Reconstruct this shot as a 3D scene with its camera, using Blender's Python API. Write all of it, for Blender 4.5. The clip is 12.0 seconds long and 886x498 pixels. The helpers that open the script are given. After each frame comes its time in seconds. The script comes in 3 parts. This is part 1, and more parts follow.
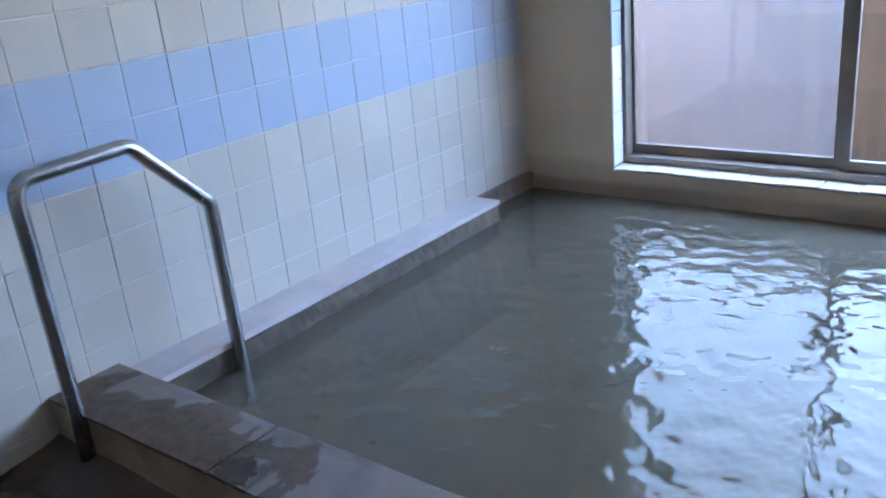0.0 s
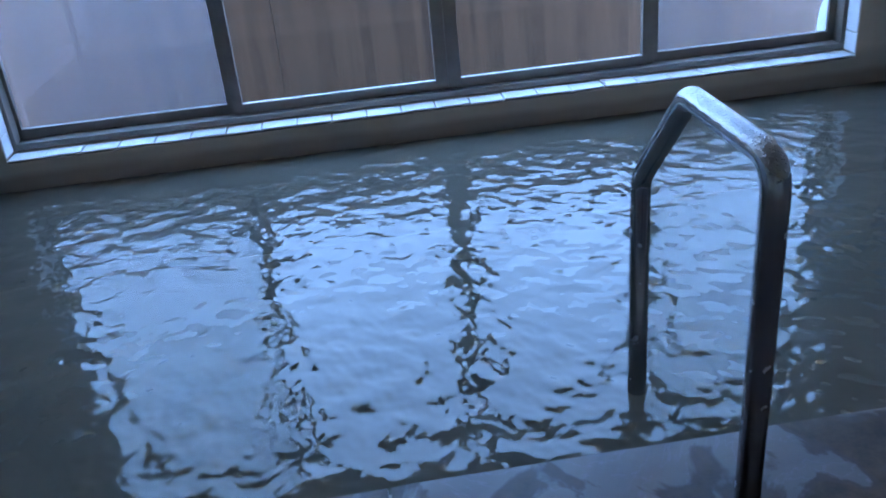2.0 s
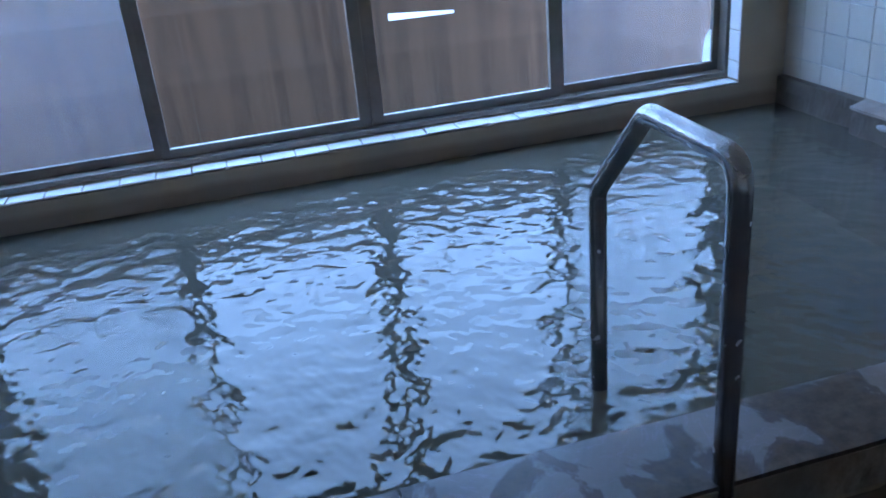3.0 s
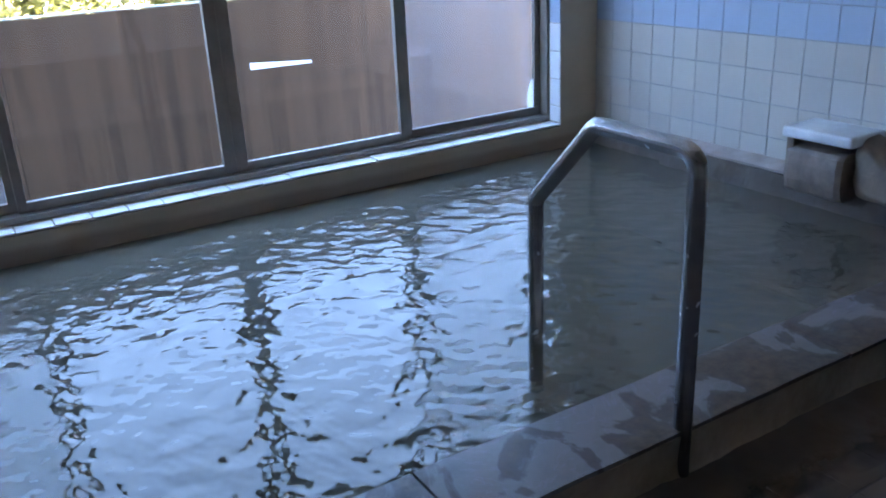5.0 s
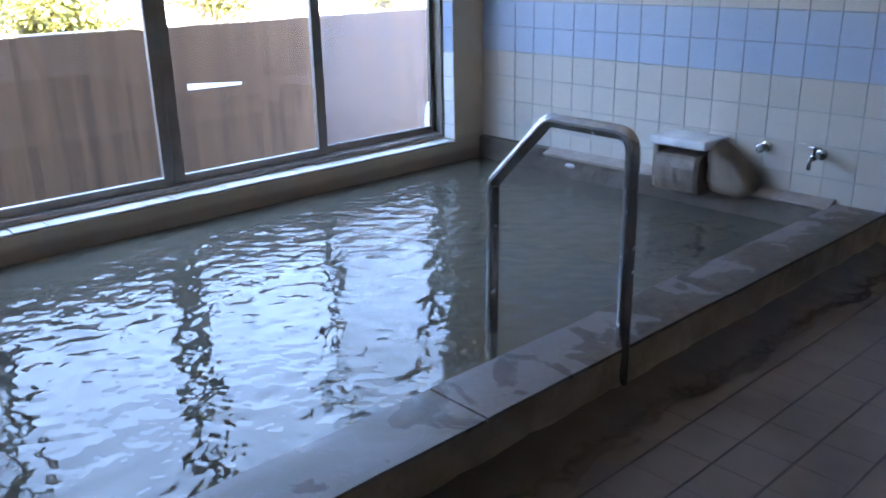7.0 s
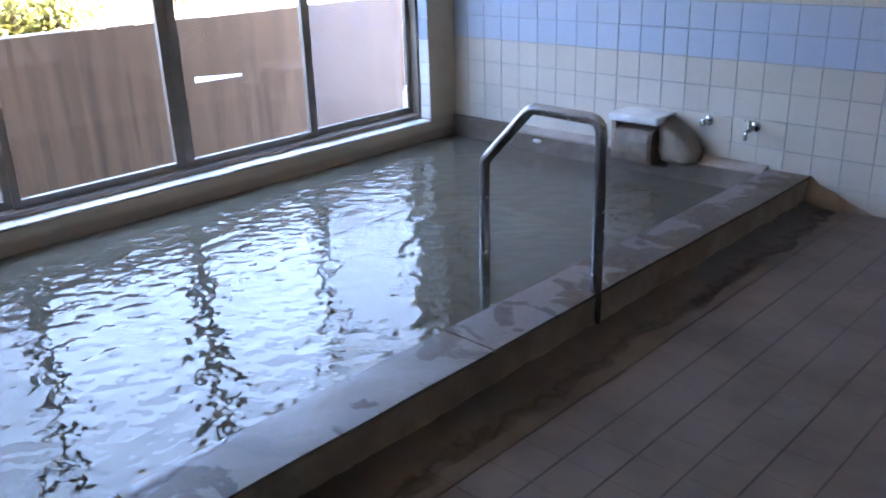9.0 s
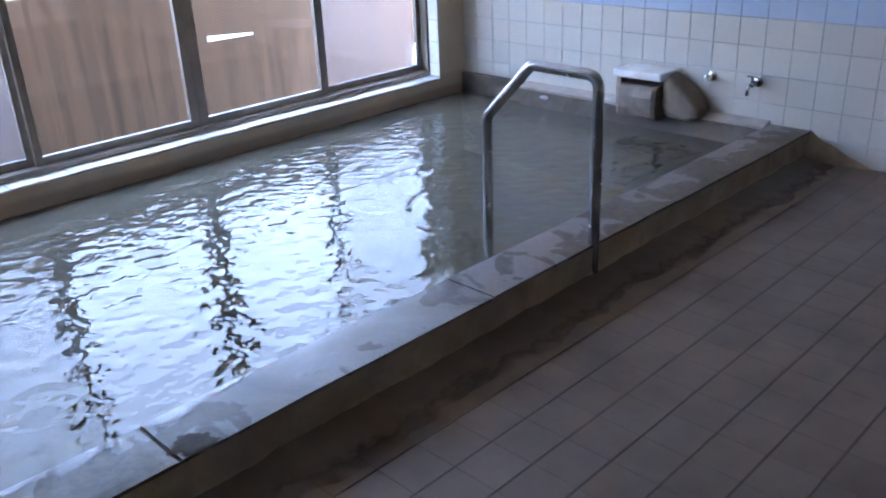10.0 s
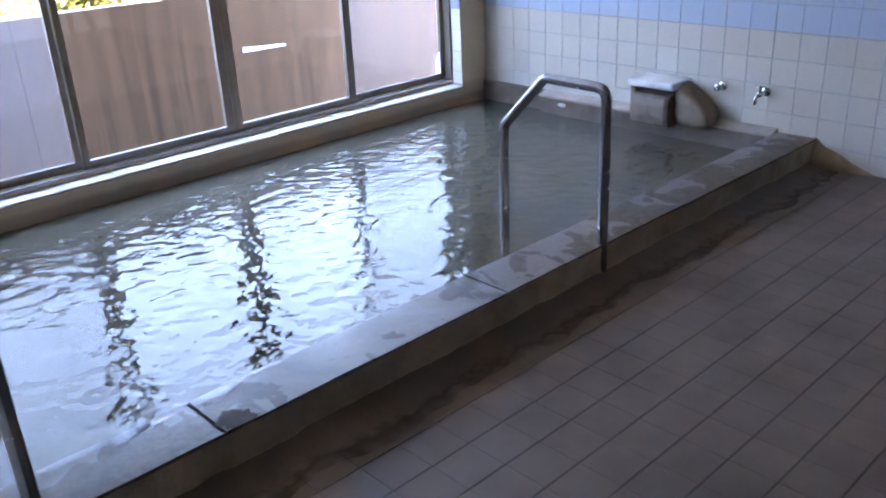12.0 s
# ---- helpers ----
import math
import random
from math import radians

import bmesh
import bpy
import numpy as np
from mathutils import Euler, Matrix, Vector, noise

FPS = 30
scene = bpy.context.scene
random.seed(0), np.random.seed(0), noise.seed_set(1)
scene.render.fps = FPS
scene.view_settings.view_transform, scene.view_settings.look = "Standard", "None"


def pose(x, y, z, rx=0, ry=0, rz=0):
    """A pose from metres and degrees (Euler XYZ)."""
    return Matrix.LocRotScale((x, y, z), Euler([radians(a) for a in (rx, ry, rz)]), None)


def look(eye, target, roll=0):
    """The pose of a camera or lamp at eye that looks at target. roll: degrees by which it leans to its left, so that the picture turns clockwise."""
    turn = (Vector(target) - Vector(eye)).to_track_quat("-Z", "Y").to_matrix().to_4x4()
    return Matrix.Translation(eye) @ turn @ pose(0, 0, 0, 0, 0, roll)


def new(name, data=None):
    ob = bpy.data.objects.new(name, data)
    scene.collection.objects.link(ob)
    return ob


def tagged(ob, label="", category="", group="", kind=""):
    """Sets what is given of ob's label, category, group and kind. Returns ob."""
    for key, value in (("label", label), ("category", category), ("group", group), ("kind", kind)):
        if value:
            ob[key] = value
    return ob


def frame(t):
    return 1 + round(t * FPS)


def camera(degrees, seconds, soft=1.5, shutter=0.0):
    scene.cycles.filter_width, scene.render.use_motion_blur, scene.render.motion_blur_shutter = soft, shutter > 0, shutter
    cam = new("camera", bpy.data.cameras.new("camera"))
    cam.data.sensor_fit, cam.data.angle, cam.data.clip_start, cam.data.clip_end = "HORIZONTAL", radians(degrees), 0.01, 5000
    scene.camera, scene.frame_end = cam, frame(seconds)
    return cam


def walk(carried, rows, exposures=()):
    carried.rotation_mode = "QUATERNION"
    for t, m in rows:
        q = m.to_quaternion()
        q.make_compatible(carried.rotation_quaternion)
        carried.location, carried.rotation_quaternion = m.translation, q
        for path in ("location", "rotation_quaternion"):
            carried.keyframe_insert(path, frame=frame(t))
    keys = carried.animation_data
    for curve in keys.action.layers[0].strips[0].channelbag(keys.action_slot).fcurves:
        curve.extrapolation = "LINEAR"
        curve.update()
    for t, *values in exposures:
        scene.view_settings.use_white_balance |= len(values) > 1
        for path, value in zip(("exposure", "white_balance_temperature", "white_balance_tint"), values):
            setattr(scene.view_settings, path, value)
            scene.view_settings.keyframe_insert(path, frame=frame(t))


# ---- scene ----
cam = camera(54.9, 12.0, soft=2.0)
PATH = [
    (0, (-2.206, -1.685, 1.269), (-3.387, -0.231, 0.567), -5.7),
    (0.2, (-2.299, -1.667, 1.247), (-3.301, -0.101, 0.509), -5.6),
    (0.5, (-2.39, -1.641, 1.244), (-3.103, 0.046, 0.441), -5.0),
    (0.8, (-2.311, -1.617, 1.253), (-2.792, 0.123, 0.393), -5.9),
    (1, (-2.317, -1.615, 1.272), (-2.625, 0.143, 0.368), -6.0),
    (1.5, (-2.424, -1.713, 1.243), (-2.4, 0.066, 0.328), -5.3),
    (2, (-2.508, -1.772, 1.243), (-2.347, 0.014, 0.357), -5.6),
    (2.5, (-2.608, -1.834, 1.261), (-2.332, -0.045, 0.41), -6.0),
    (3, (-2.731, -1.878, 1.268), (-2.297, -0.105, 0.449), -5.5),
    (3.5, (-2.915, -1.932, 1.287), (-2.245, -0.222, 0.496), -3.8),
    (5.5, (-3.415, -1.897, 1.249), (-2.378, -0.334, 0.554), -2.5),
    (6, (-3.643, -1.957, 1.277), (-2.482, -0.479, 0.594), -1.4),
    (6.5, (-3.801, -2.036, 1.273), (-2.554, -0.622, 0.605), -0.9),
    (7, (-3.916, -2.106, 1.274), (-2.641, -0.709, 0.623), -1.1),
    (9, (-4.406, -2.365, 1.449), (-3.072, -1.058, 0.733), -1.9),
    (9.5, (-4.444, -2.429, 1.462), (-3.133, -1.122, 0.703), -2.2),
    (10, (-4.472, -2.492, 1.474), (-3.191, -1.182, 0.67), -2.5),
    (10.5, (-4.463, -2.541, 1.485), (-3.212, -1.222, 0.651), -2.9),
    (11, (-4.516, -2.599, 1.511), (-3.277, -1.272, 0.673), -2.9),
    (11.5, (-4.579, -2.653, 1.538), (-3.341, -1.312, 0.721), -2.8),
    (12, (-4.625, -2.682, 1.562), (-3.383, -1.33, 0.767), -2.8),
]
walk(cam, [(t, look(e, g, r)) for t, e, g, r in PATH], exposures=[(0.0, 6.62, 7450, 18), (1.0, 6.10, 6300, 15), (1.5, 5.86, 5950, 13), (2.5, 5.57, 5850, 13), (3.0, 5.63, 6050, 13), (5.5, 5.76, 6850, 17), (7.0, 6.00, 7200, 19), (9.0, 6.32, 7700, 23), (12.0, 6.49, 8050, 25)])

# ---- daylight: clear sky outside the windows, sun behind the building ----
world = bpy.data.worlds.new("sky")
scene.world = world
world.use_nodes = True
wn, wl = world.node_tree.nodes, world.node_tree.links
sky = wn.new("ShaderNodeTexSky")
sky.sky_type = "NISHITA"
sky.sun_disc = False
sky.sun_elevation, sky.sun_rotation = radians(44), radians(220)
sky.dust_density, sky.air_density, sky.altitude = 0.1, 1.0, 1500
sky.ozone_density = 2.0
wn["Background"].inputs["Strength"].default_value = 0.09
veil = wn.new("ShaderNodeMix")          # thin high haze evens the sky out
veil.data_type = "RGBA"
veil.inputs[0].default_value = 0.85
veil.inputs[7].default_value = (1.02, 1.80, 3.45, 1)
wl.new(sky.outputs["Color"], veil.inputs[6])
wl.new(veil.outputs[2], wn["Background"].inputs["Color"])

sun = new("sun", bpy.data.lights.new("sun", "SUN"))
sun.data.energy, sun.data.angle, sun.data.color = 4.8, radians(0.6), (1.0, 0.94, 0.85)
sun.matrix_world = look((-5.5, -6.0, 9.0), (0.5, 1.0, 0.0))


# ---- materials ----
def mat(name):
    m = bpy.data.materials.new(name)
    m.use_nodes = True
    nt = m.node_tree
    return m, nt.nodes, nt.links, nt.nodes["Principled BSDF"]


def coords(n, l, scale=(1, 1, 1), kind="Object"):
    tc, mp = n.new("ShaderNodeTexCoord"), n.new("ShaderNodeMapping")
    mp.inputs["Scale"].default_value = scale
    l.new(tc.outputs[kind], mp.inputs["Vector"])
    return mp.outputs["Vector"]


def world_pos(n, l, scale=(1, 1, 1)):
    g, mp = n.new("ShaderNodeNewGeometry"), n.new("ShaderNodeMapping")
    mp.inputs["Scale"].default_value = scale
    l.new(g.outputs["Position"], mp.inputs["Vector"])
    return mp.outputs["Vector"]


def noise_tex(n, l, vec, scale, detail=4, rough=0.55, distort=0.0):
    t = n.new("ShaderNodeTexNoise")
    t.inputs["Scale"].default_value, t.inputs["Detail"].default_value = scale, detail
    t.inputs["Roughness"].default_value, t.inputs["Distortion"].default_value = rough, distort
    l.new(vec, t.inputs["Vector"])
    return t.outputs["Fac"]


def ramp(n, l, fac, stops):
    r = n.new("ShaderNodeValToRGB")
    els = r.color_ramp.elements
    while len(els) < len(stops):
        els.new(0.5)
    for e, (p, c) in zip(els, stops):
        e.position, e.color = p, (*c, 1) if len(c) == 3 else c
    l.new(fac, r.inputs["Fac"])
    return r.outputs["Color"]


def mix(n, l, fac, a, b, kind="MIX"):
    m = n.new("ShaderNodeMix")
    m.data_type, m.blend_type = "RGBA", kind
    for sock, v in ((m.inputs[0], fac), (m.inputs[6], a), (m.inputs[7], b)):
        if isinstance(v, (int, float)):
            sock.default_value = v
        elif isinstance(v, tuple):
            sock.default_value = (*v, 1)
        else:
            l.new(v, sock)
    return m.outputs[2]


def bump(n, l, height, strength, dist, p):
    b = n.new("ShaderNodeBump")
    b.inputs["Strength"].default_value, b.inputs["Distance"].default_value = strength, dist
    l.new(height, b.inputs["Height"])
    l.new(b.outputs["Normal"], p.inputs["Normal"])


def tile_material(name, a, b, rough, stain, stain_amount, gloss=0.2):
    m, n, l, p = mat(name)
    info = n.new("ShaderNodeObjectInfo")
    base = mix(n, l, info.outputs["Random"], a, b)
    pos = world_pos(n, l)
    s = ramp(n, l, noise_tex(n, l, pos, 3.0, 6), [(0.42, (0, 0, 0)), (0.75, (1, 1, 1))])
    k = n.new("ShaderNodeMath")
    k.operation = "MULTIPLY"
    k.inputs[1].default_value = stain_amount
    l.new(s, k.inputs[0])
    l.new(mix(n, l, k.outputs[0], base, stain), p.inputs["Base Color"])
    r = n.new("ShaderNodeMapRange")
    r.inputs["To Min"].default_value, r.inputs["To Max"].default_value = rough, rough + 0.22
    l.new(noise_tex(n, l, pos, 9.0), r.inputs["Value"])
    l.new(r.outputs["Result"], p.inputs["Roughness"])
    p.inputs["Specular IOR Level"].default_value = gloss   # low: dulled by scale and steam
    bump(n, l, noise_tex(n, l, pos, 14.0, 3), 0.12, 0.004, p)
    return m


M_WHITE = tile_material("glazed white tile", (0.455, 0.422, 0.380), (0.50, 0.468, 0.425), 0.5, (0.55, 0.50, 0.42), 0.45)
M_BLUE = tile_material("glazed blue tile", (0.335, 0.405, 0.520), (0.365, 0.435, 0.545), 0.5, (0.33, 0.39, 0.49), 0.4)
M_FLOOR = tile_material("wet brown floor tile", (0.166, 0.124, 0.106), (0.178, 0.135, 0.116), 0.36, (0.085, 0.060, 0.050), 0.7)
M_SILL = tile_material("white sill tile", (0.86, 0.85, 0.84), (0.80, 0.79, 0.79), 0.25, (0.55, 0.52, 0.48), 0.3, 0.6)


def plain(name, col, col2, rough, scale=5.0, bump_h=0.003, metallic=0.0, bump_scale=40.0, lo=0.35, hi=0.7):
    m, n, l, p = mat(name)
    pos = world_pos(n, l)
    c = ramp(n, l, noise_tex(n, l, pos, scale, 7, 0.6), [(lo, col), (hi, col2)])
    l.new(c, p.inputs["Base Color"])
    p.inputs["Roughness"].default_value, p.inputs["Metallic"].default_value = rough, metallic
    bump(n, l, noise_tex(n, l, pos, bump_scale, 6), 0.35, bump_h, p)
    return m


M_GROUT = plain("grey tile grout", (0.56, 0.56, 0.57), (0.42, 0.42, 0.44), 0.8, 6)
M_GROUT_EAST = plain("darker grey tile grout", (0.38, 0.39, 0.42), (0.28, 0.29, 0.32), 0.8, 6)
M_GROUT_FLOOR = plain("dark floor grout", (0.078, 0.060, 0.053), (0.045, 0.034, 0.030), 0.5, 6)


def make_stained_plaster():
    """Beige plaster, brown with mineral deposits up to the high-water line."""
    m, n, l, p = mat("beige plaster with mineral tide mark")
    pos = world_pos(n, l)
    c = ramp(n, l, noise_tex(n, l, pos, 2.5, 7, 0.6), [(0.35, (0.57, 0.475, 0.36)), (0.7, (0.49, 0.40, 0.295))])
    sep, k, add = n.new("ShaderNodeSeparateXYZ"), n.new("ShaderNodeMath"), n.new("ShaderNodeMath")
    l.new(pos, sep.inputs[0])
    k.operation, k.inputs[1].default_value = "MULTIPLY", 0.05
    l.new(noise_tex(n, l, pos, 5.0, 5), k.inputs[0])
    l.new(sep.outputs["Z"], add.inputs[0])
    l.new(k.outputs[0], add.inputs[1])
    tide = ramp(n, l, add.outputs[0], [(0.10, (1, 1, 1)), (0.13, (0.5, 0.5, 0.5)), (0.19, (0.42, 0.42, 0.42)), (0.23, (0, 0, 0))])
    l.new(mix(n, l, tide, c, (0.27, 0.205, 0.155)), p.inputs["Base Color"])
    p.inputs["Roughness"].default_value = 0.7
    bump(n, l, noise_tex(n, l, pos, 40, 6), 0.35, 0.003, p)
    return m


M_TIDE = make_stained_plaster()
# kept pale so that unseen walls and ceiling bounce light into the shadows
M_CEIL = plain("pale ceiling paint", (0.80, 0.78, 0.74), (0.70, 0.68, 0.64), 0.8, 2.0)
M_MORTAR = plain("rough rim mortar", (0.35, 0.265, 0.195), (0.19, 0.137, 0.098), 0.6, 7, 0.012, bump_scale=22)
M_BASIN = plain("pool basin", (0.30, 0.28, 0.22), (0.22, 0.205, 0.16), 0.7, 3)
M_FRAME = plain("bronze aluminium", (0.235, 0.195, 0.162), (0.18, 0.148, 0.122), 0.55, 10, 0.0005, 0.1)
M_OUT = plain("pale gravel", (0.30, 0.285, 0.255), (0.20, 0.19, 0.165), 0.9, 4, 0.02)
M_CAP = plain("weathered pale wood", (0.72, 0.70, 0.66), (0.56, 0.54, 0.50), 0.7, 8, 0.003)
M_BARK = plain("bark", (0.16, 0.12, 0.09), (0.09, 0.07, 0.05), 0.85, 12, 0.01)
M_BRASS = plain("tarnished chrome", (0.62, 0.63, 0.63), (0.40, 0.40, 0.39), 0.18, 30, 0.0006, 1.0)
M_SPOUTSTONE = plain("grey spout stone", (0.70, 0.70, 0.71), (0.52, 0.52, 0.53), 0.35, 9, 0.004)
M_SPOUTDARK = plain("brown crusted spout stone", (0.25, 0.19, 0.145), (0.13, 0.098, 0.075), 0.6, 9, 0.008)
M_SPOUTRUST = plain("mineral stained stone", (0.22, 0.16, 0.125), (0.12, 0.088, 0.070), 0.4, 14, 0.006)


def make_steel():
    m, n, l, p = mat("brushed wet steel")
    pos = world_pos(n, l)
    l.new(ramp(n, l, noise_tex(n, l, pos, 18, 5), [(0.3, (0.29, 0.285, 0.29)), (0.7, (0.40, 0.39, 0.395))]), p.inputs["Base Color"])
    p.inputs["Metallic"].default_value = 1.0
    r = n.new("ShaderNodeMapRange")
    r.inputs["To Min"].default_value, r.inputs["To Max"].default_value = 0.17, 0.32
    l.new(noise_tex(n, l, pos, 25, 4), r.inputs["Value"])
    l.new(r.outputs["Result"], p.inputs["Roughness"])
    v = n.new("ShaderNodeTexVoronoi")
    v.inputs["Scale"].default_value = 200
    l.new(pos, v.inputs["Vector"])
    drops = ramp(n, l, v.outputs["Distance"], [(0.15, (1, 1, 1)), (0.45, (0, 0, 0))])
    g, sep, top = n.new("ShaderNodeNewGeometry"), n.new("ShaderNodeSeparateXYZ"), n.new("ShaderNodeMath")
    l.new(g.outputs["Normal"], sep.inputs[0])
    top.operation, top.use_clamp = "MULTIPLY", True
    up = n.new("ShaderNodeMapRange")
    up.inputs["From Min"].default_value, up.inputs["From Max"].default_value = 0.25, 0.7
    l.new(sep.outputs["Z"], up.inputs["Value"])
    l.new(up.outputs["Result"], top.inputs[0])
    l.new(drops, top.inputs[1])
    bump(n, l, top.outputs[0], 1.0, 0.0045, p)
    wet = n.new("ShaderNodeMath")
    wet.operation, wet.inputs[1].default_value = "MULTIPLY_ADD", 0.16
    l.new(up.outputs["Result"], wet.inputs[0])
    l.new(r.outputs["Result"], wet.inputs[2])
    l.new(wet.outputs[0], p.inputs["Roughness"])
    return m


M_STEEL = make_steel()


def make_rim_stone():
    """Pale lilac marble with brown, dark-edged clouds, mostly along its eastern part and its west end."""
    m, n, l, p = mat("pale coping marble")
    pos = world_pos(n, l)
    base = ramp(n, l, noise_tex(n, l, pos, 3.2, 8, 0.6, 0.8), [(0.3, (0.140, 0.123, 0.128)), (0.5, (0.190, 0.168, 0.164)), (0.66, (0.165, 0.140, 0.124)), (0.8, (0.123, 0.110, 0.127))])
    vein = ramp(n, l, noise_tex(n, l, pos, 3.6, 5, 0.55, 1.8), [(0.486, (0, 0, 0)), (0.5, (0.75, 0.75, 0.75)), (0.507, (0, 0, 0))])
    base = mix(n, l, vein, base, (0.22, 0.19, 0.22))
    sep, add = n.new("ShaderNodeSeparateXYZ"), n.new("ShaderNodeMath")
    l.new(pos, sep.inputs[0])
    rng_x = n.new("ShaderNodeMapRange")
    rng_x.inputs["From Min"].default_value, rng_x.inputs["From Max"].default_value = -4.5, 0.0
    l.new(sep.outputs["X"], rng_x.inputs["Value"])
    amount = ramp(n, l, rng_x.outputs["Result"], [(0.0, (0.27, 0.27, 0.27)), (0.14, (0.24, 0.24, 0.24)), (0.19, (0.0, 0.0, 0.0)), (0.48, (0.0, 0.0, 0.0)), (0.53, (0.13, 0.13, 0.13)), (0.66, (0.21, 0.21, 0.21)), (1.0, (0.24, 0.24, 0.24))])
    # deposits creep in from the outer edge
    rng_y = n.new("ShaderNodeMapRange")
    rng_y.inputs["From Min"].default_value, rng_y.inputs["From Max"].default_value = -0.53, -0.75
    rng_y.inputs["To Min"].default_value, rng_y.inputs["To Max"].default_value = 0.25, 1.25
    l.new(sep.outputs["Y"], rng_y.inputs["Value"])
    creep = n.new("ShaderNodeMath")
    creep.operation = "MULTIPLY"
    l.new(amount, creep.inputs[0])
    l.new(rng_y.outputs["Result"], creep.inputs[1])
    add.operation = "ADD"
    l.new(noise_tex(n, l, world_pos(n, l, (1.1, 0.8, 1.0)), 4.6, 5, 0.5, 0.7), add.inputs[0])
    l.new(creep.outputs[0], add.inputs[1])
    cloud = ramp(n, l, add.outputs[0], [(0.575, (0, 0, 0)), (0.605, (0.66, 0.66, 0.66)), (0.66, (0.95, 0.95, 0.95))])
    edge = ramp(n, l, add.outputs[0], [(0.580, (0, 0, 0)), (0.602, (0.45, 0.45, 0.45)), (0.65, (0, 0, 0))])
    brown = ramp(n, l, noise_tex(n, l, pos, 26.0, 6, 0.65), [(0.35, (0.050, 0.033, 0.024)), (0.65, (0.112, 0.074, 0.047))])
    c = mix(n, l, cloud, base, brown)
    l.new(mix(n, l, edge, c, (0.050, 0.037, 0.033)), p.inputs["Base Color"])
    l.new(ramp(n, l, noise_tex(n, l, pos, 5.0, 4), [(0.35, (0.45, 0.45, 0.45)), (0.62, (0.30, 0.30, 0.30))]), p.inputs["Roughness"])
    p.inputs["Specular IOR Level"].default_value = 0.22
    bump(n, l, noise_tex(n, l, pos, 30, 6), 0.25, 0.003, p)
    return m


M_RIM = make_rim_stone()
M_WET = plain("dark wet stone", (0.085, 0.063, 0.052), (0.05, 0.037, 0.032), 0.65, 12, 0.003)
M_WET.node_tree.nodes["Principled BSDF"].inputs["Specular IOR Level"].default_value = 0.08
# dark brown also stands for shade and dark reflection below the ledges
M_LEDGEBODY = plain("brown crusted mortar with shade in its colour", (0.125, 0.093, 0.070), (0.075, 0.054, 0.041), 0.5, 9, 0.010, bump_scale=24)
M_LEDGE = plain("pinkish ledge stone", (0.54, 0.50, 0.51), (0.42, 0.38, 0.39), 0.35, 4, 0.004)
M_LEDGE_BROWN = plain("brown stained ledge stone", (0.40, 0.345, 0.315), (0.24, 0.19, 0.16), 0.4, 6, 0.004)
# mineral brown, darkened to include the rim's shade on the floor
M_CRUST = plain("brown floor crust with rim shade in its colour", (0.100, 0.067, 0.047), (0.060, 0.040, 0.029), 0.5, 8, 0.006, bump_scale=26)


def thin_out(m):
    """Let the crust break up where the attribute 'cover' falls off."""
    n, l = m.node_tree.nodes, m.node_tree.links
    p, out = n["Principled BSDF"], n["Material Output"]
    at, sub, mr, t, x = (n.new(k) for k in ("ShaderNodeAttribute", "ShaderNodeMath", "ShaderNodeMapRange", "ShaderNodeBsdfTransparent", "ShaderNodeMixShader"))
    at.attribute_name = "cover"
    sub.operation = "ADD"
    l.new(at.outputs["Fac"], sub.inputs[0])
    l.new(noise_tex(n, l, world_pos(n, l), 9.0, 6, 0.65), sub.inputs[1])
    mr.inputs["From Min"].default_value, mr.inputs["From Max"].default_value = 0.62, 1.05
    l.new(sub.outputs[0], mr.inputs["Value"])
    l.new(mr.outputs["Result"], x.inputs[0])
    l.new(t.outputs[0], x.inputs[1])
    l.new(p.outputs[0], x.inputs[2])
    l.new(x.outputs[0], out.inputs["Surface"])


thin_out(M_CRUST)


def make_water():
    """Murky water: mostly its own cloudy colour, partly clear, under a mirroring surface."""
    m, n, l, p = mat("murky bath water")
    out = n["Material Output"]
    n.remove(p)
    d, t, g, f, x, y = (n.new(k) for k in ("ShaderNodeBsdfDiffuse", "ShaderNodeBsdfTransparent", "ShaderNodeBsdfGlossy", "ShaderNodeFresnel", "ShaderNodeMixShader", "ShaderNodeMixShader"))
    pos = world_pos(n, l)
    l.new(ramp(n, l, noise_tex(n, l, pos, 0.9, 4), [(0.3, (0.120, 0.105, 0.080)), (0.7, (0.143, 0.126, 0.097))]), d.inputs["Color"])
    t.inputs["Color"].default_value = (0.62, 0.64, 0.56, 1)
    g.inputs["Roughness"].default_value = 0.0
    f.inputs["IOR"].default_value = 1.325
    x.inputs[0].default_value = 0.30
    l.new(d.outputs[0], x.inputs[1])
    l.new(t.outputs[0], x.inputs[2])
    l.new(f.outputs[0], y.inputs[0])
    l.new(x.outputs[0], y.inputs[1])
    l.new(g.outputs[0], y.inputs[2])
    l.new(y.outputs[0], out.inputs["Surface"])
    return m


M_WATER = make_water()


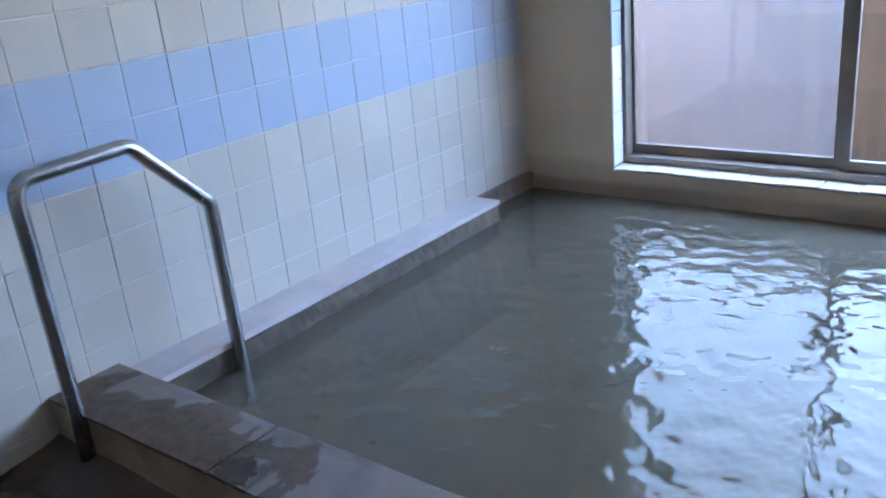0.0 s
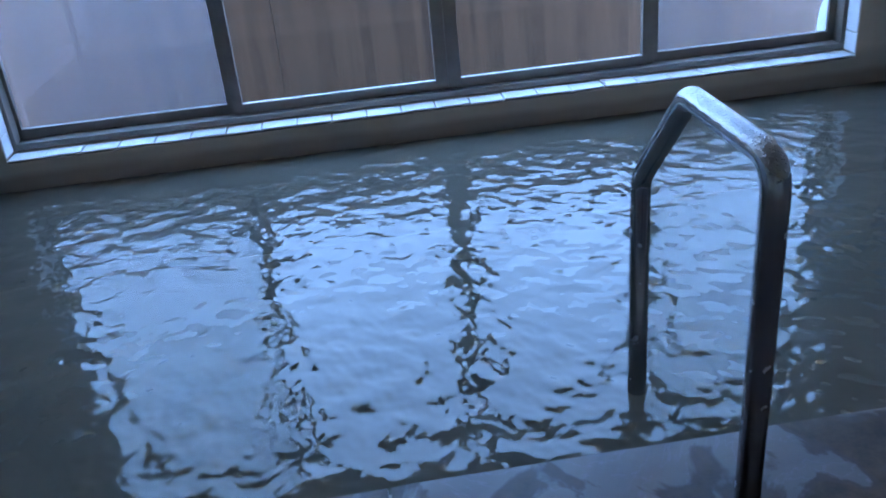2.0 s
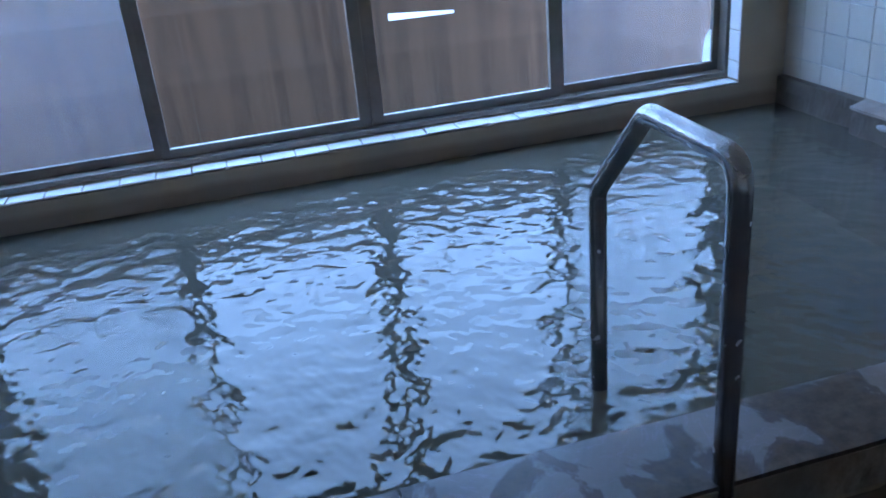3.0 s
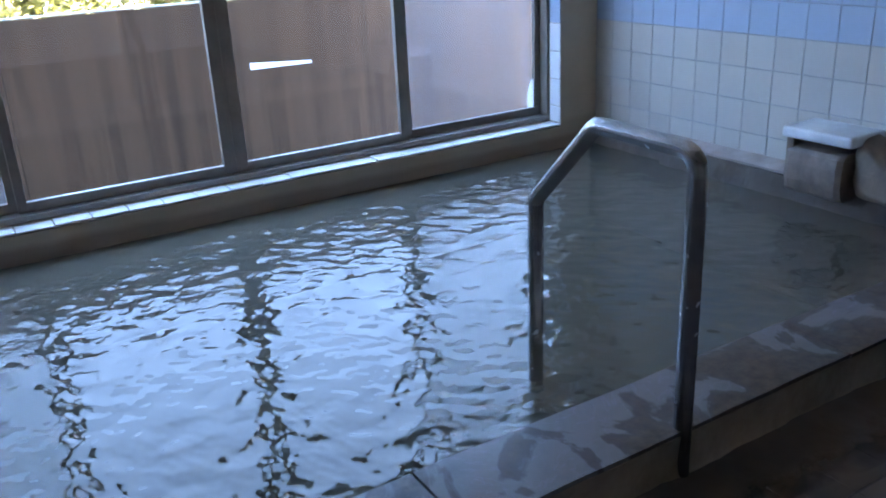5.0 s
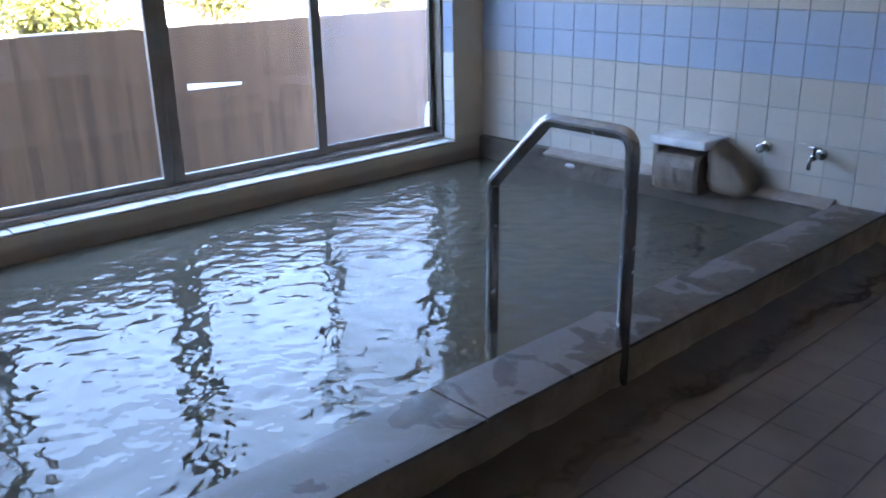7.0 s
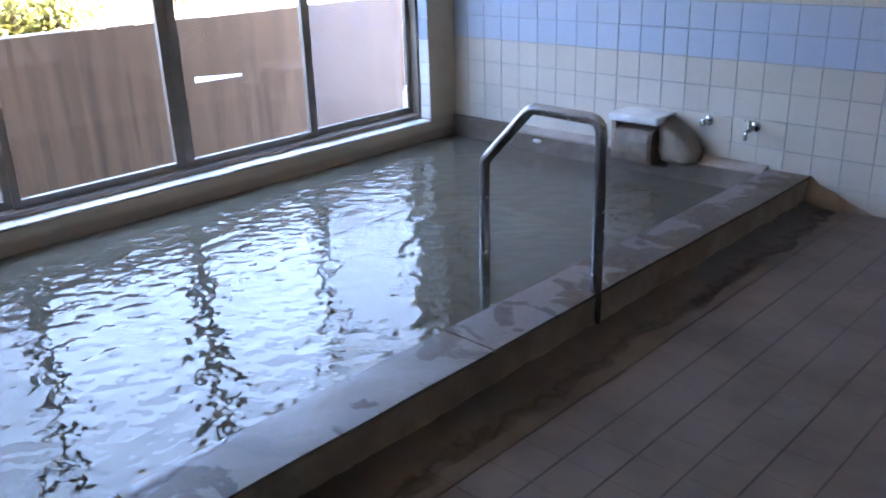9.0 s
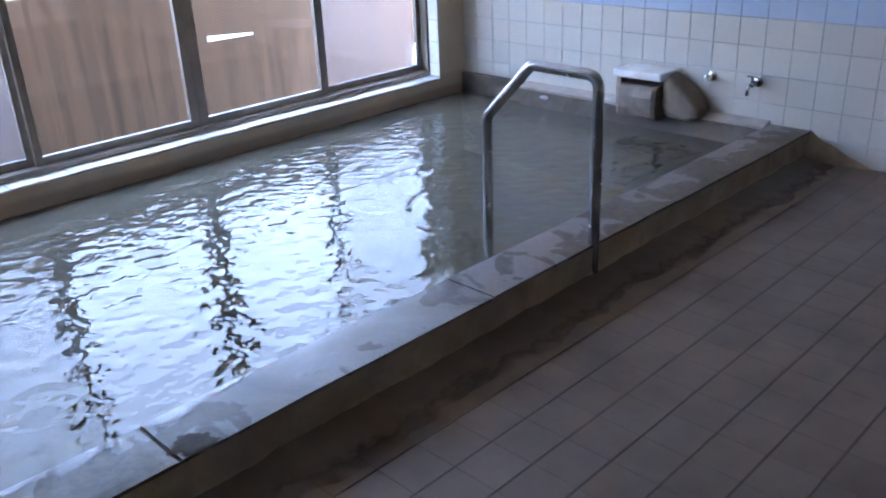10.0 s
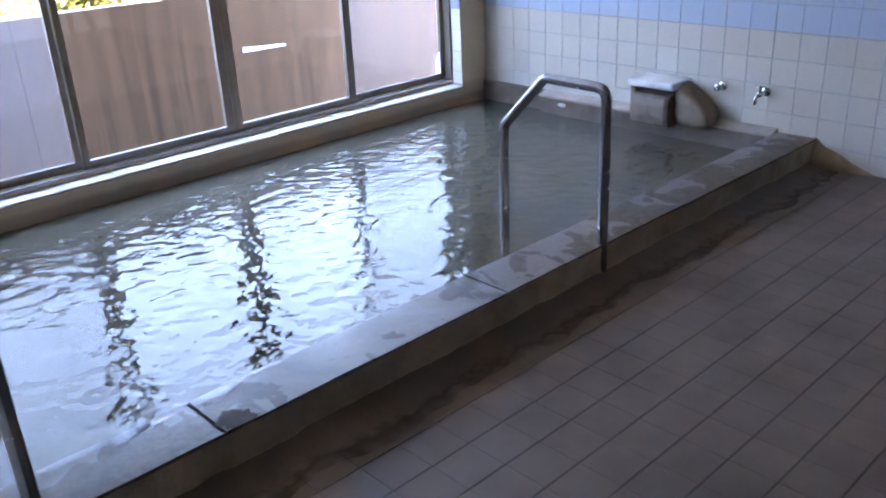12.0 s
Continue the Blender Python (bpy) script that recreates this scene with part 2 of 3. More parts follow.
def make_film(name, col, col2, trans, streak):
    m, n, l, p = mat(name)
    out = n["Material Output"]
    n.remove(p)
    vec = world_pos(n, l, (7.0, 1.0, 0.45))
    s = ramp(n, l, noise_tex(n, l, vec, 1.6, 5, 0.6), [(0.36, streak), (0.58, (1, 1, 1))])
    fine = noise_tex(n, l, world_pos(n, l), 5, 4)
    base = mix(n, l, 1.0, mix(n, l, fine, col, col2), s, "MULTIPLY")
    d, t, g, a, b = (n.new(k) for k in ("ShaderNodeBsdfDiffuse", "ShaderNodeBsdfTranslucent", "ShaderNodeBsdfGlossy", "ShaderNodeAddShader", "ShaderNodeMixShader"))
    l.new(base, d.inputs["Color"])
    l.new(mix(n, l, 1.0, base, trans, "MULTIPLY"), t.inputs["Color"])
    g.inputs["Roughness"].default_value = 0.3
    l.new(d.outputs[0], a.inputs[0])
    l.new(t.outputs[0], a.inputs[1])
    b.inputs[0].default_value = 0.05
    l.new(a.outputs[0], b.inputs[1])
    l.new(g.outputs[0], b.inputs[2])
    l.new(b.outputs[0], out.inputs["Surface"])
    return m


M_STICKER = make_film("white paper", (0.78, 0.79, 0.80), (0.84, 0.84, 0.85), (0.95, 0.95, 0.95), (0.96, 0.96, 0.96))


def make_mesh_screen():
    """Fine insect mesh: mostly open, the threads pale."""
    m, n, l, p = mat("insect mesh")
    out = n["Material Output"]
    p.inputs["Base Color"].default_value = (0.42, 0.43, 0.46, 1)
    p.inputs["Roughness"].default_value = 0.7
    t, tr, a, x = (n.new(k) for k in ("ShaderNodeBsdfTransparent", "ShaderNodeBsdfTranslucent", "ShaderNodeAddShader", "ShaderNodeMixShader"))
    tr.inputs["Color"].default_value = (0.115, 0.115, 0.124, 1)
    l.new(p.outputs[0], a.inputs[0])
    l.new(tr.outputs[0], a.inputs[1])
    x.inputs[0].default_value = 0.32
    l.new(t.outputs[0], x.inputs[1])
    l.new(a.outputs[0], x.inputs[2])
    l.new(x.outputs[0], out.inputs["Surface"])
    return m


M_SCREEN = make_mesh_screen()


def make_board():
    m, n, l, p = mat("stained fence board")
    info = n.new("ShaderNodeObjectInfo")
    base = mix(n, l, info.outputs["Random"], (0.120, 0.069, 0.040), (0.135, 0.080, 0.048))
    grain = ramp(n, l, noise_tex(n, l, world_pos(n, l, (26.0, 26.0, 0.9)), 1.3, 6, 0.6, 0.4), [(0.3, (0.84, 0.82, 0.81)), (0.65, (1, 1, 1))])
    base = mix(n, l, 1.0, base, grain, "MULTIPLY")
    damp = ramp(n, l, noise_tex(n, l, world_pos(n, l, (7.0, 7.0, 0.45)), 1.2, 3), [(0.35, (0.62, 0.58, 0.56)), (0.50, (1, 1, 1))])
    l.new(mix(n, l, 1.0, base, damp, "MULTIPLY"), p.inputs["Base Color"])
    p.inputs["Roughness"].default_value = 0.75
    bump(n, l, grain, 0.4, 0.002, p)
    return m


M_BOARD = make_board()
# narrow strips at the board joints, a tone darker than the boards
M_STRIP = plain("darker joint strip", (0.108, 0.062, 0.037), (0.088, 0.050, 0.030), 0.8, 9)
M_BACKING = plain("dark light-stop backing", (0.070, 0.046, 0.034), (0.050, 0.033, 0.025), 0.8, 9)


def make_glass(name="clear pane glass", tint=(0.93, 0.95, 0.94), bare=0.035, rough=0.02):
    """Thin clear sheet: mirrors a little, more so at a slant, alike on both faces."""
    m, n, l, p = mat(name)
    out = n["Material Output"]
    n.remove(p)
    t, g, f, q, h, x = (n.new(k) for k in ("ShaderNodeBsdfTransparent", "ShaderNodeBsdfGlossy", "ShaderNodeLayerWeight", "ShaderNodeMath", "ShaderNodeMath", "ShaderNodeMixShader"))
    t.inputs["Color"].default_value = (*tint, 1)
    g.inputs["Roughness"].default_value = rough
    f.inputs["Blend"].default_value = 0.5
    q.operation, q.inputs[1].default_value = "POWER", 5.0
    h.operation, h.inputs[1].default_value, h.inputs[2].default_value = "MULTIPLY_ADD", 1 - bare, bare
    l.new(f.outputs["Facing"], q.inputs[0])
    l.new(q.outputs[0], h.inputs[0])
    l.new(h.outputs[0], x.inputs[0])
    l.new(t.outputs[0], x.inputs[1])
    l.new(g.outputs[0], x.inputs[2])
    l.new(x.outputs[0], out.inputs["Surface"])
    return m


M_GLASS = make_glass()
M_PUDDLE = make_glass("thin water film", (0.88, 0.88, 0.89), 0.02, 0.01)


def make_leaf():
    m, n, l, p = mat("shrub leaf")
    g = n.new("ShaderNodeNewGeometry")
    c = ramp(n, l, g.outputs["Random Per Island"], [(0.0, (0.035, 0.050, 0.013)), (0.6, (0.08, 0.09, 0.025)), (1.0, (0.17, 0.15, 0.055))])
    l.new(c, p.inputs["Base Color"])
    p.inputs["Roughness"].default_value = 0.4
    t, x = n.new("ShaderNodeBsdfTranslucent"), n.new("ShaderNodeMixShader")
    t.inputs["Color"].default_value = (0.20, 0.19, 0.05, 1)
    x.inputs[0].default_value = 0.4
    l.new(p.outputs[0], x.inputs[1])
    l.new(t.outputs[0], x.inputs[2])
    l.new(x.outputs[0], n["Material Output"].inputs["Surface"])
    return m


M_LEAF = make_leaf()


# ---- building helpers ----
def mesh_of(bm, name, material, smooth=False):
    me = bpy.data.meshes.new(name)
    bm.normal_update()
    bm.to_mesh(me)
    bm.free()
    if smooth:
        for f in me.polygons:
            f.use_smooth = True
    me.materials.append(material)
    return me


def thing(name, bm, material, label="", category="", kind="", group="", smooth=False):
    return tagged(new(name, mesh_of(bm, name, material, smooth)), label, category, group, kind)


def part(name, bm, material, parent, label="", smooth=False):
    ob = new(name, mesh_of(bm, name, material, smooth))
    ob.parent = parent
    return tagged(ob, label)


def box(bm, x0, x1, y0, y1, z0, z1, bevel=0.0):
    made = bmesh.ops.create_cube(bm, size=1.0)["verts"]
    bmesh.ops.scale(bm, vec=(x1 - x0, y1 - y0, z1 - z0), verts=made)
    bmesh.ops.translate(bm, vec=((x0 + x1) / 2, (y0 + y1) / 2, (z0 + z1) / 2), verts=made)
    if bevel:
        edges = list({e for v in made for e in v.link_edges})
        bmesh.ops.bevel(bm, geom=edges, offset=bevel, segments=2, affect="EDGES", profile=0.7)
    return bm


def boxes(*args, bevel=0.0):
    bm = bmesh.new()
    for a in args:
        box(bm, *a, bevel=bevel)
    return bm


def rounded_path(points, radius, steps=8):
    """A polyline whose corners are rounded to about the radius."""
    pts = [Vector(p) for p in points]
    out = [pts[0]]
    for a, b, c in zip(pts, pts[1:], pts[2:]):
        u, v = (a - b).normalized(), (c - b).normalized()
        half = u.angle(v) / 2
        d = min(radius / math.tan(half), (a - b).length * 0.45, (c - b).length * 0.45)
        p, q = b + u * d, b + v * d
        for i in range(steps + 1):
            t = i / steps
            out.append(p * (1 - t) ** 2 + b * 2 * t * (1 - t) + q * t * t)
    out.append(pts[-1])
    return out


def sweep(bm, path, radii, sides=20, cap=True):
    """A round tube along a path; radii is one radius or one for each point."""
    rings, ref = [], Vector((1, 0, 0.01))
    for i, p in enumerate(path):
        d = (path[min(i + 1, len(path) - 1)] - path[max(i - 1, 0)]).normalized()
        s = (ref - d * ref.dot(d)).normalized()
        ref, up = s, d.cross(s)
        r = radii if isinstance(radii, (int, float)) else radii[i]
        rings.append([bm.verts.new(p + (s * math.cos(a) + up * math.sin(a)) * r) for a in (2 * math.pi * k / sides for k in range(sides))])
    for a, b in zip(rings, rings[1:]):
        for k in range(sides):
            bm.faces.new((a[k], a[(k + 1) % sides], b[(k + 1) % sides], b[k]))
    if cap:
        bm.faces.new(rings[0][::-1])
        bm.faces.new(rings[-1])
    bmesh.ops.recalc_face_normals(bm, faces=bm.faces[:])
    return bm


# ---- the plan, in metres ----
XL, XR = -4.43, 0.0           # tiled side walls
YW, YB = 1.775, -4.6           # window wall, back wall
XFAR = -6.6                   # end of the washing area
YEND = -1.247                  # the end of the tiled side wall
RIM_IN, RIM_OUT, RIM_Z = -0.53, -0.752, 0.15
WATER_Z, CEIL_Z = 0.025, 2.5
WX0, WX1, WZ0, WZ1 = -3.959, -0.252, 0.150, 2.07

# ---- structure ----
floor = thing("floor", boxes((XFAR, XR, YB, RIM_OUT + 0.02, -0.2, -0.0022)), M_GROUT_FLOOR, "dark wet brown tiled bathhouse floor", "floor", "structure")
wall_west = thing("wall_west", boxes((XL - 0.22, XL - 0.0022, YEND, YW + 0.25, -0.5, CEIL_Z)), M_GROUT, "white glazed tile wall with a blue band", "wall", "structure")
wall_east = thing("wall_east", boxes((XR + 0.0035, XR + 0.22, YB, YW + 0.25, -0.5, CEIL_Z)), M_GROUT_EAST, "white glazed tile wall with a blue band", "wall", "structure")
wall_north = thing("wall_north", boxes((XL, WX0, YW, YW + 0.25, -0.5, CEIL_Z), (WX1, XR, YW, YW + 0.25, -0.5, CEIL_Z),
                                       (WX0, WX1, YW, YW + 0.25, -0.5, WZ0), (WX0, WX1, YW, YW + 0.25, WZ1, CEIL_Z)), M_TIDE, "beige plaster wall round the window", "wall", "structure")
# back, end and outer walls and the ceiling are unseen, added to close the room
wall_south = thing("wall_south", boxes((XFAR, XR, YB - 0.2, YB, -0.2, CEIL_Z)), M_CEIL, "unseen back wall, pale to bounce light", "wall", "structure")
wall_far = thing("wall_far", boxes((XFAR - 0.2, XFAR, YB - 0.2, YEND + 0.2, -0.2, CEIL_Z)), M_CEIL, "unseen end wall, pale to bounce light", "wall", "structure")
wall_inner = thing("wall_inner", boxes((XFAR, XL - 0.22, YEND, YEND + 0.2, -0.2, CEIL_Z)), M_CEIL, "plain pale plaster wall beside the pool", "wall", "structure")
wall_facade = thing("wall_facade", boxes((XFAR - 0.2, XL - 0.22, YW, YW + 0.25, -0.62, CEIL_Z)), M_CEIL, "unseen pale outer wall", "wall", "structure")
ceiling = thing("ceiling", boxes((XFAR - 0.2, XR + 0.22, YB - 0.2, YW + 0.25, CEIL_Z, CEIL_Z + 0.15)), M_CEIL, "unseen flat ceiling, pale to bounce light", "ceiling", "structure")

# ---- the pool ----
basin = thing("pool_basin", boxes((XL, XR, RIM_OUT + 0.02, YW, -0.5, -0.42), (XL, XR, RIM_OUT + 0.025, RIM_IN - 0.004, -0.42, -0.201)), M_BASIN, "submerged grey concrete pool basin", "pool", "structure")


def rough_kerb():
    """The rim's body: its outer face trowelled by hand, flaring unevenly onto the floor."""
    bm = bmesh.new()
    nx, nz = 220, 9
    rows = []
    for i in range(nx + 1):
        x = XL + (XR - XL) * i / nx
        foot = 0.018 + 0.045 * max(0.0, noise.noise((x * 4.0, 2.0, 0.0)) + 0.2)
        col = []
        for j in range(nz + 1):
            z = -0.012 + (RIM_Z - 0.003) * j / nz
            flare = foot * max(0.0, 1 - z / 0.05) ** 2
            y = RIM_OUT - flare + 0.004 * noise.noise((x * 9, 1.0, z * 14)) + 0.0025 * noise.noise((x * 31, 5.0, z * 33))
            col.append(bm.verts.new((x, y, z)))
        col += [bm.verts.new((x, RIM_IN - 0.004, RIM_Z - 0.014)), bm.verts.new((x, RIM_IN - 0.004, -0.2)), bm.verts.new((x, RIM_OUT + 0.01, -0.2))]
        rows.append(col)
    for a, b in zip(rows, rows[1:]):
        for j in range(len(a)):
            k = (j + 1) % len(a)
            bm.faces.new((a[j], b[j], b[k], a[k]))
    bm.faces.new(rows[0])
    bm.faces.new(rows[-1][::-1])
    bmesh.ops.recalc_face_normals(bm, faces=bm.faces[:])
    return bm


kerb = thing("pool_rim", rough_kerb(), M_MORTAR, "low rough mortar pool rim with stone coping", "pool rim", "structure")


def slab(x0, x1, y0, y1, z1, thick=0.03, fall=0.0):
    """A coping slab with softly worn, uneven edges."""
    bm = bmesh.new()
    nx, ny = max(2, int((x1 - x0) / 0.03)), max(2, int((y1 - y0) / 0.03))
    top = [[None] * (ny + 1) for _ in range(nx + 1)]
    low = [[None] * (ny + 1) for _ in range(nx + 1)]
    for i in range(nx + 1):
        for j in range(ny + 1):
            x, y = x0 + (x1 - x0) * i / nx, y0 + (y1 - y0) * j / ny
            edge = i in (0, nx) or j in (0, ny)
            wob = noise.noise((x * 6, y * 6, 3.1)) * 0.003
            top[i][j] = bm.verts.new((x, y + (wob if j in (0, ny) else 0), z1 - fall * (x1 - x) / (x1 - x0) + noise.noise((x * 4, y * 4, 0.4)) * 0.0025 - (0.0008 if edge else 0)))
            if edge:
                low[i][j] = bm.verts.new((x, y + (wob if j in (0, ny) else 0), z1 - thick - fall))
    for i in range(nx):
        for j in range(ny):
            bm.faces.new((top[i][j], top[i + 1][j], top[i + 1][j + 1], top[i][j + 1]))
    for i in range(nx):
        bm.faces.new((low[i][0], low[i + 1][0], top[i + 1][0], top[i][0]))
        bm.faces.new((top[i][ny], top[i + 1][ny], low[i + 1][ny], low[i][ny]))
    for j in range(ny):
        bm.faces.new((top[0][j], top[0][j + 1], low[0][j + 1], low[0][j]))
        bm.faces.new((low[nx][j], low[nx][j + 1], top[nx][j + 1], top[nx][j]))
    return bm


for a, b, dz in ((XL + 0.002, -3.734, 0.0), (-3.722, -2.543, 0.001), (-2.537, -1.348, 0.002), (-1.342, XR - 0.002, 0.0)):
    part("coping_stone", slab(a, b, RIM_OUT - 0.004, RIM_IN, RIM_Z + dz, 0.012), M_RIM, kerb, smooth=False)
part("joint_mortar", boxes((-3.7335, -3.7225, RIM_OUT - 0.001, RIM_IN - 0.002, RIM_Z - 0.010, RIM_Z - 0.005)), M_WET, kerb, "dark open joint")


def film_patch(cx, cy, rx, ry, seed, stone_z, lift, cell=0.006):
    """A thin film with a ragged outline that clings to the coping's top."""
    bm = bmesh.new()
    grid = {}

    def inside(x, y):
        u, v = (x - cx) / rx, (y - cy) / ry
        a = math.atan2(v, u)
        r = 1 + 0.45 * noise.noise((math.cos(a) * 1.6 + seed, math.sin(a) * 1.6, seed)) + 0.25 * noise.noise((math.cos(a) * 5 + seed, math.sin(a) * 5, 1.0))
        return math.hypot(u, v) < r and RIM_OUT - 0.002 < y < RIM_IN - 0.004

    def vert(i, j):
        if (i, j) not in grid:
            x, y = cx + i * cell, cy + j * cell
            grid[i, j] = bm.verts.new((x, y, stone_z + noise.noise((x * 4, y * 4, 0.4)) * 0.0025 + lift))
        return grid[i, j]

    for i in range(-int(1.8 * rx / cell), int(1.8 * rx / cell)):
        for j in range(-int(1.8 * ry / cell), int(1.8 * ry / cell)):
            if inside(cx + (i + 0.5) * cell, cy + (j + 0.5) * cell):
                bm.faces.new((vert(i, j), vert(i + 1, j), vert(i + 1, j + 1), vert(i, j + 1)))
    for v in bm.verts:
        if v.is_boundary:
            v.co.z -= lift
    return bm


part("wet_patch", film_patch(-3.668, -0.712, 0.062, 0.048, 2.3, RIM_Z + 0.001, 0.0012), M_WET, kerb, "dark wet worn corner of the coping", smooth=True)
for k, (cx, cy, rx, ry) in enumerate(((-3.28, -0.66, 0.020, 0.010), (-3.24, -0.685, 0.014, 0.008), (-3.64, -0.560, 0.075, 0.030), (-3.46, -0.545, 0.090, 0.016), (-3.90, -0.560, 0.095, 0.028), (-4.10, -0.548, 0.110, 0.018))):
    film = part("puddle", film_patch(cx, cy, rx, ry, 6.0 + k, RIM_Z + (0.001 if cx > -3.73 else 0.0), 0.0008), M_PUDDLE, kerb, "thin clear water film on the coping", smooth=True)
    film.visible_shadow = False


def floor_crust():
    """Lumpy brown deposit along the rim's foot, thinning out over the floor with a ragged edge. Its dark tone also
    paints the rim's shade.
    """
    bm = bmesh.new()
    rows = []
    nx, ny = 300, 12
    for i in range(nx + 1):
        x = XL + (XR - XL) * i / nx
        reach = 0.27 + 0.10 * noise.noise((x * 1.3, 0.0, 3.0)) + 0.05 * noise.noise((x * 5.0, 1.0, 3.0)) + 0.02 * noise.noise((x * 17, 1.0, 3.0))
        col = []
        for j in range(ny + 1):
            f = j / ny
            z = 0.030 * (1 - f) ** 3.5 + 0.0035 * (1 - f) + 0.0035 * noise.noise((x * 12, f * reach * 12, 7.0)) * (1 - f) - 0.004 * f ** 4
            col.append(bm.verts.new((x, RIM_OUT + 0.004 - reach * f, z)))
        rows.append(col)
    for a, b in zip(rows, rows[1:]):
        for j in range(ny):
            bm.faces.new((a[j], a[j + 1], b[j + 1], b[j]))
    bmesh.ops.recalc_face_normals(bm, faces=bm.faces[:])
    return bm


def corner_crust():
    """A wedge of deposit in the corner of wall and floor beside the rim's end, thinning away from the rim."""
    bm = bmesh.new()
    rows = []
    for i in range(29):
        f = i / 28
        y = RIM_OUT + 0.006 - 0.36 * f
        tall = 0.150 * (1 - f) ** 1.15 + 0.010 * noise.noise((y * 16, 3.0, 0.0)) * (1 - f)
        deep = 0.060 * (1 - f) + 0.004
        col = []
        for j in range(8):
            a = math.pi / 2 * j / 7
            r = 1 + 0.10 * noise.noise((y * 14, a * 3, 5.0))
            col.append(bm.verts.new((XR - 0.001 - deep * r * math.sin(a) ** 1.6, y, max(0.0, tall * r * math.cos(a) ** 1.3) - 0.002)))
        rows.append(col)
    for a, b in zip(rows, rows[1:]):
        for j in range(7):
            bm.faces.new((a[j], a[j + 1], b[j + 1], b[j]))
    bmesh.ops.recalc_face_normals(bm, faces=bm.faces[:])
    return bm


part("corner_crust", corner_crust(), M_MORTAR, kerb, "brown mineral deposit in the corner", smooth=True)
crust = part("mineral_crust", floor_crust(), M_CRUST, kerb, "brown mineral deposit along the foot, rim shade in its colour", smooth=True)
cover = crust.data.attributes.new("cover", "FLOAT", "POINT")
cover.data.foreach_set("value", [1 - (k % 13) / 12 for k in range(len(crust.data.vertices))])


def crusted_block(x0, x1, y0, y1, z0, z1, seed, steps=60):
    """A mortar ledge along y: its exposed face and top edge lumpy with mineral crust."""
    bm = bmesh.new()
    rows = []
    out = -1 if x0 + x1 > 2 * XL / 2 else 1
    face, back = (x0, x1) if out < 0 else (x1, x0)
    for i in range(steps + 1):
        y = y0 + (y1 - y0) * i / steps
        col = [bm.verts.new((back, y, z1))]
        for j in range(9):
            z = z1 - (z1 - z0) * (j / 8) ** 1.6
            lump = 0.010 * noise.noise((y * 7 + seed, z * 11, 0.5)) + 0.005 * noise.noise((y * 23 + seed, z * 27, 2.5))
            col.append(bm.verts.new((face + out * (lump + 0.004), y, z - (0.004 if j == 0 else 0))))
        col.append(bm.verts.new((back, y, z0)))
        rows.append(col)
    for a, b in zip(rows, rows[1:]):
        for j in range(len(a)):
            k = (j + 1) % len(a)
            bm.faces.new((a[j], b[j], b[k], a[k]))
    bm.faces.new(rows[0])
    bm.faces.new(rows[-1][::-1])
    bmesh.ops.recalc_face_normals(bm, faces=bm.faces[:])
    return bm


ledge_w = thing("ledge_west", crusted_block(XL, -4.279, RIM_IN + 0.002, 1.285, -0.42, 0.1005, 3.0), M_LEDGEBODY, "narrow mortar ledge under the tiled wall", "ledge", "structure")
part("coping_stone", slab(XL + 0.002, -4.273, RIM_IN + 0.003, 1.29, 0.120, 0.020), M_LEDGE, ledge_w)
part("mineral_crust", crusted_block(XL, XL + 0.022, 1.287, YW - 0.002, -0.42, 0.105, 8.0, 24), M_LEDGEBODY, ledge_w, "brown crust on the wall foot")
ledge_e = thing("ledge_east", crusted_block(-0.082, XR, RIM_IN + 0.002, 1.18, -0.42, 0.135, 5.0), M_LEDGEBODY, "narrow mortar ledge under the tiled wall", "ledge", "structure")
part("coping_stone", slab(-0.088, XR - 0.002, RIM_IN + 0.001, 1.185, 0.172, 0.012, 0.024), M_LEDGE_BROWN, ledge_e)
part("mineral_crust", crusted_block(-0.034, XR, 1.186, YW - 0.002, -0.42, 0.166, 9.0, 24), M_LEDGEBODY, ledge_e, "brown crust on the wall foot")


# small pale lump at the ledge's edge
bm = bmesh.new()
bmesh.ops.create_icosphere(bm, subdivisions=3, radius=1.0)
for v in bm.verts:
    v.co = Vector((-0.090 + 0.016 * v.co.x, 0.975 + 0.034 * v.co.y, 0.101 + 0.012 * v.co.z)) + v.co * 0.006 * noise.noise(v.co * 2.3)
part("pale_deposit", bm, M_LEDGE, ledge_e, "small pale lump on the ledge", smooth=True)


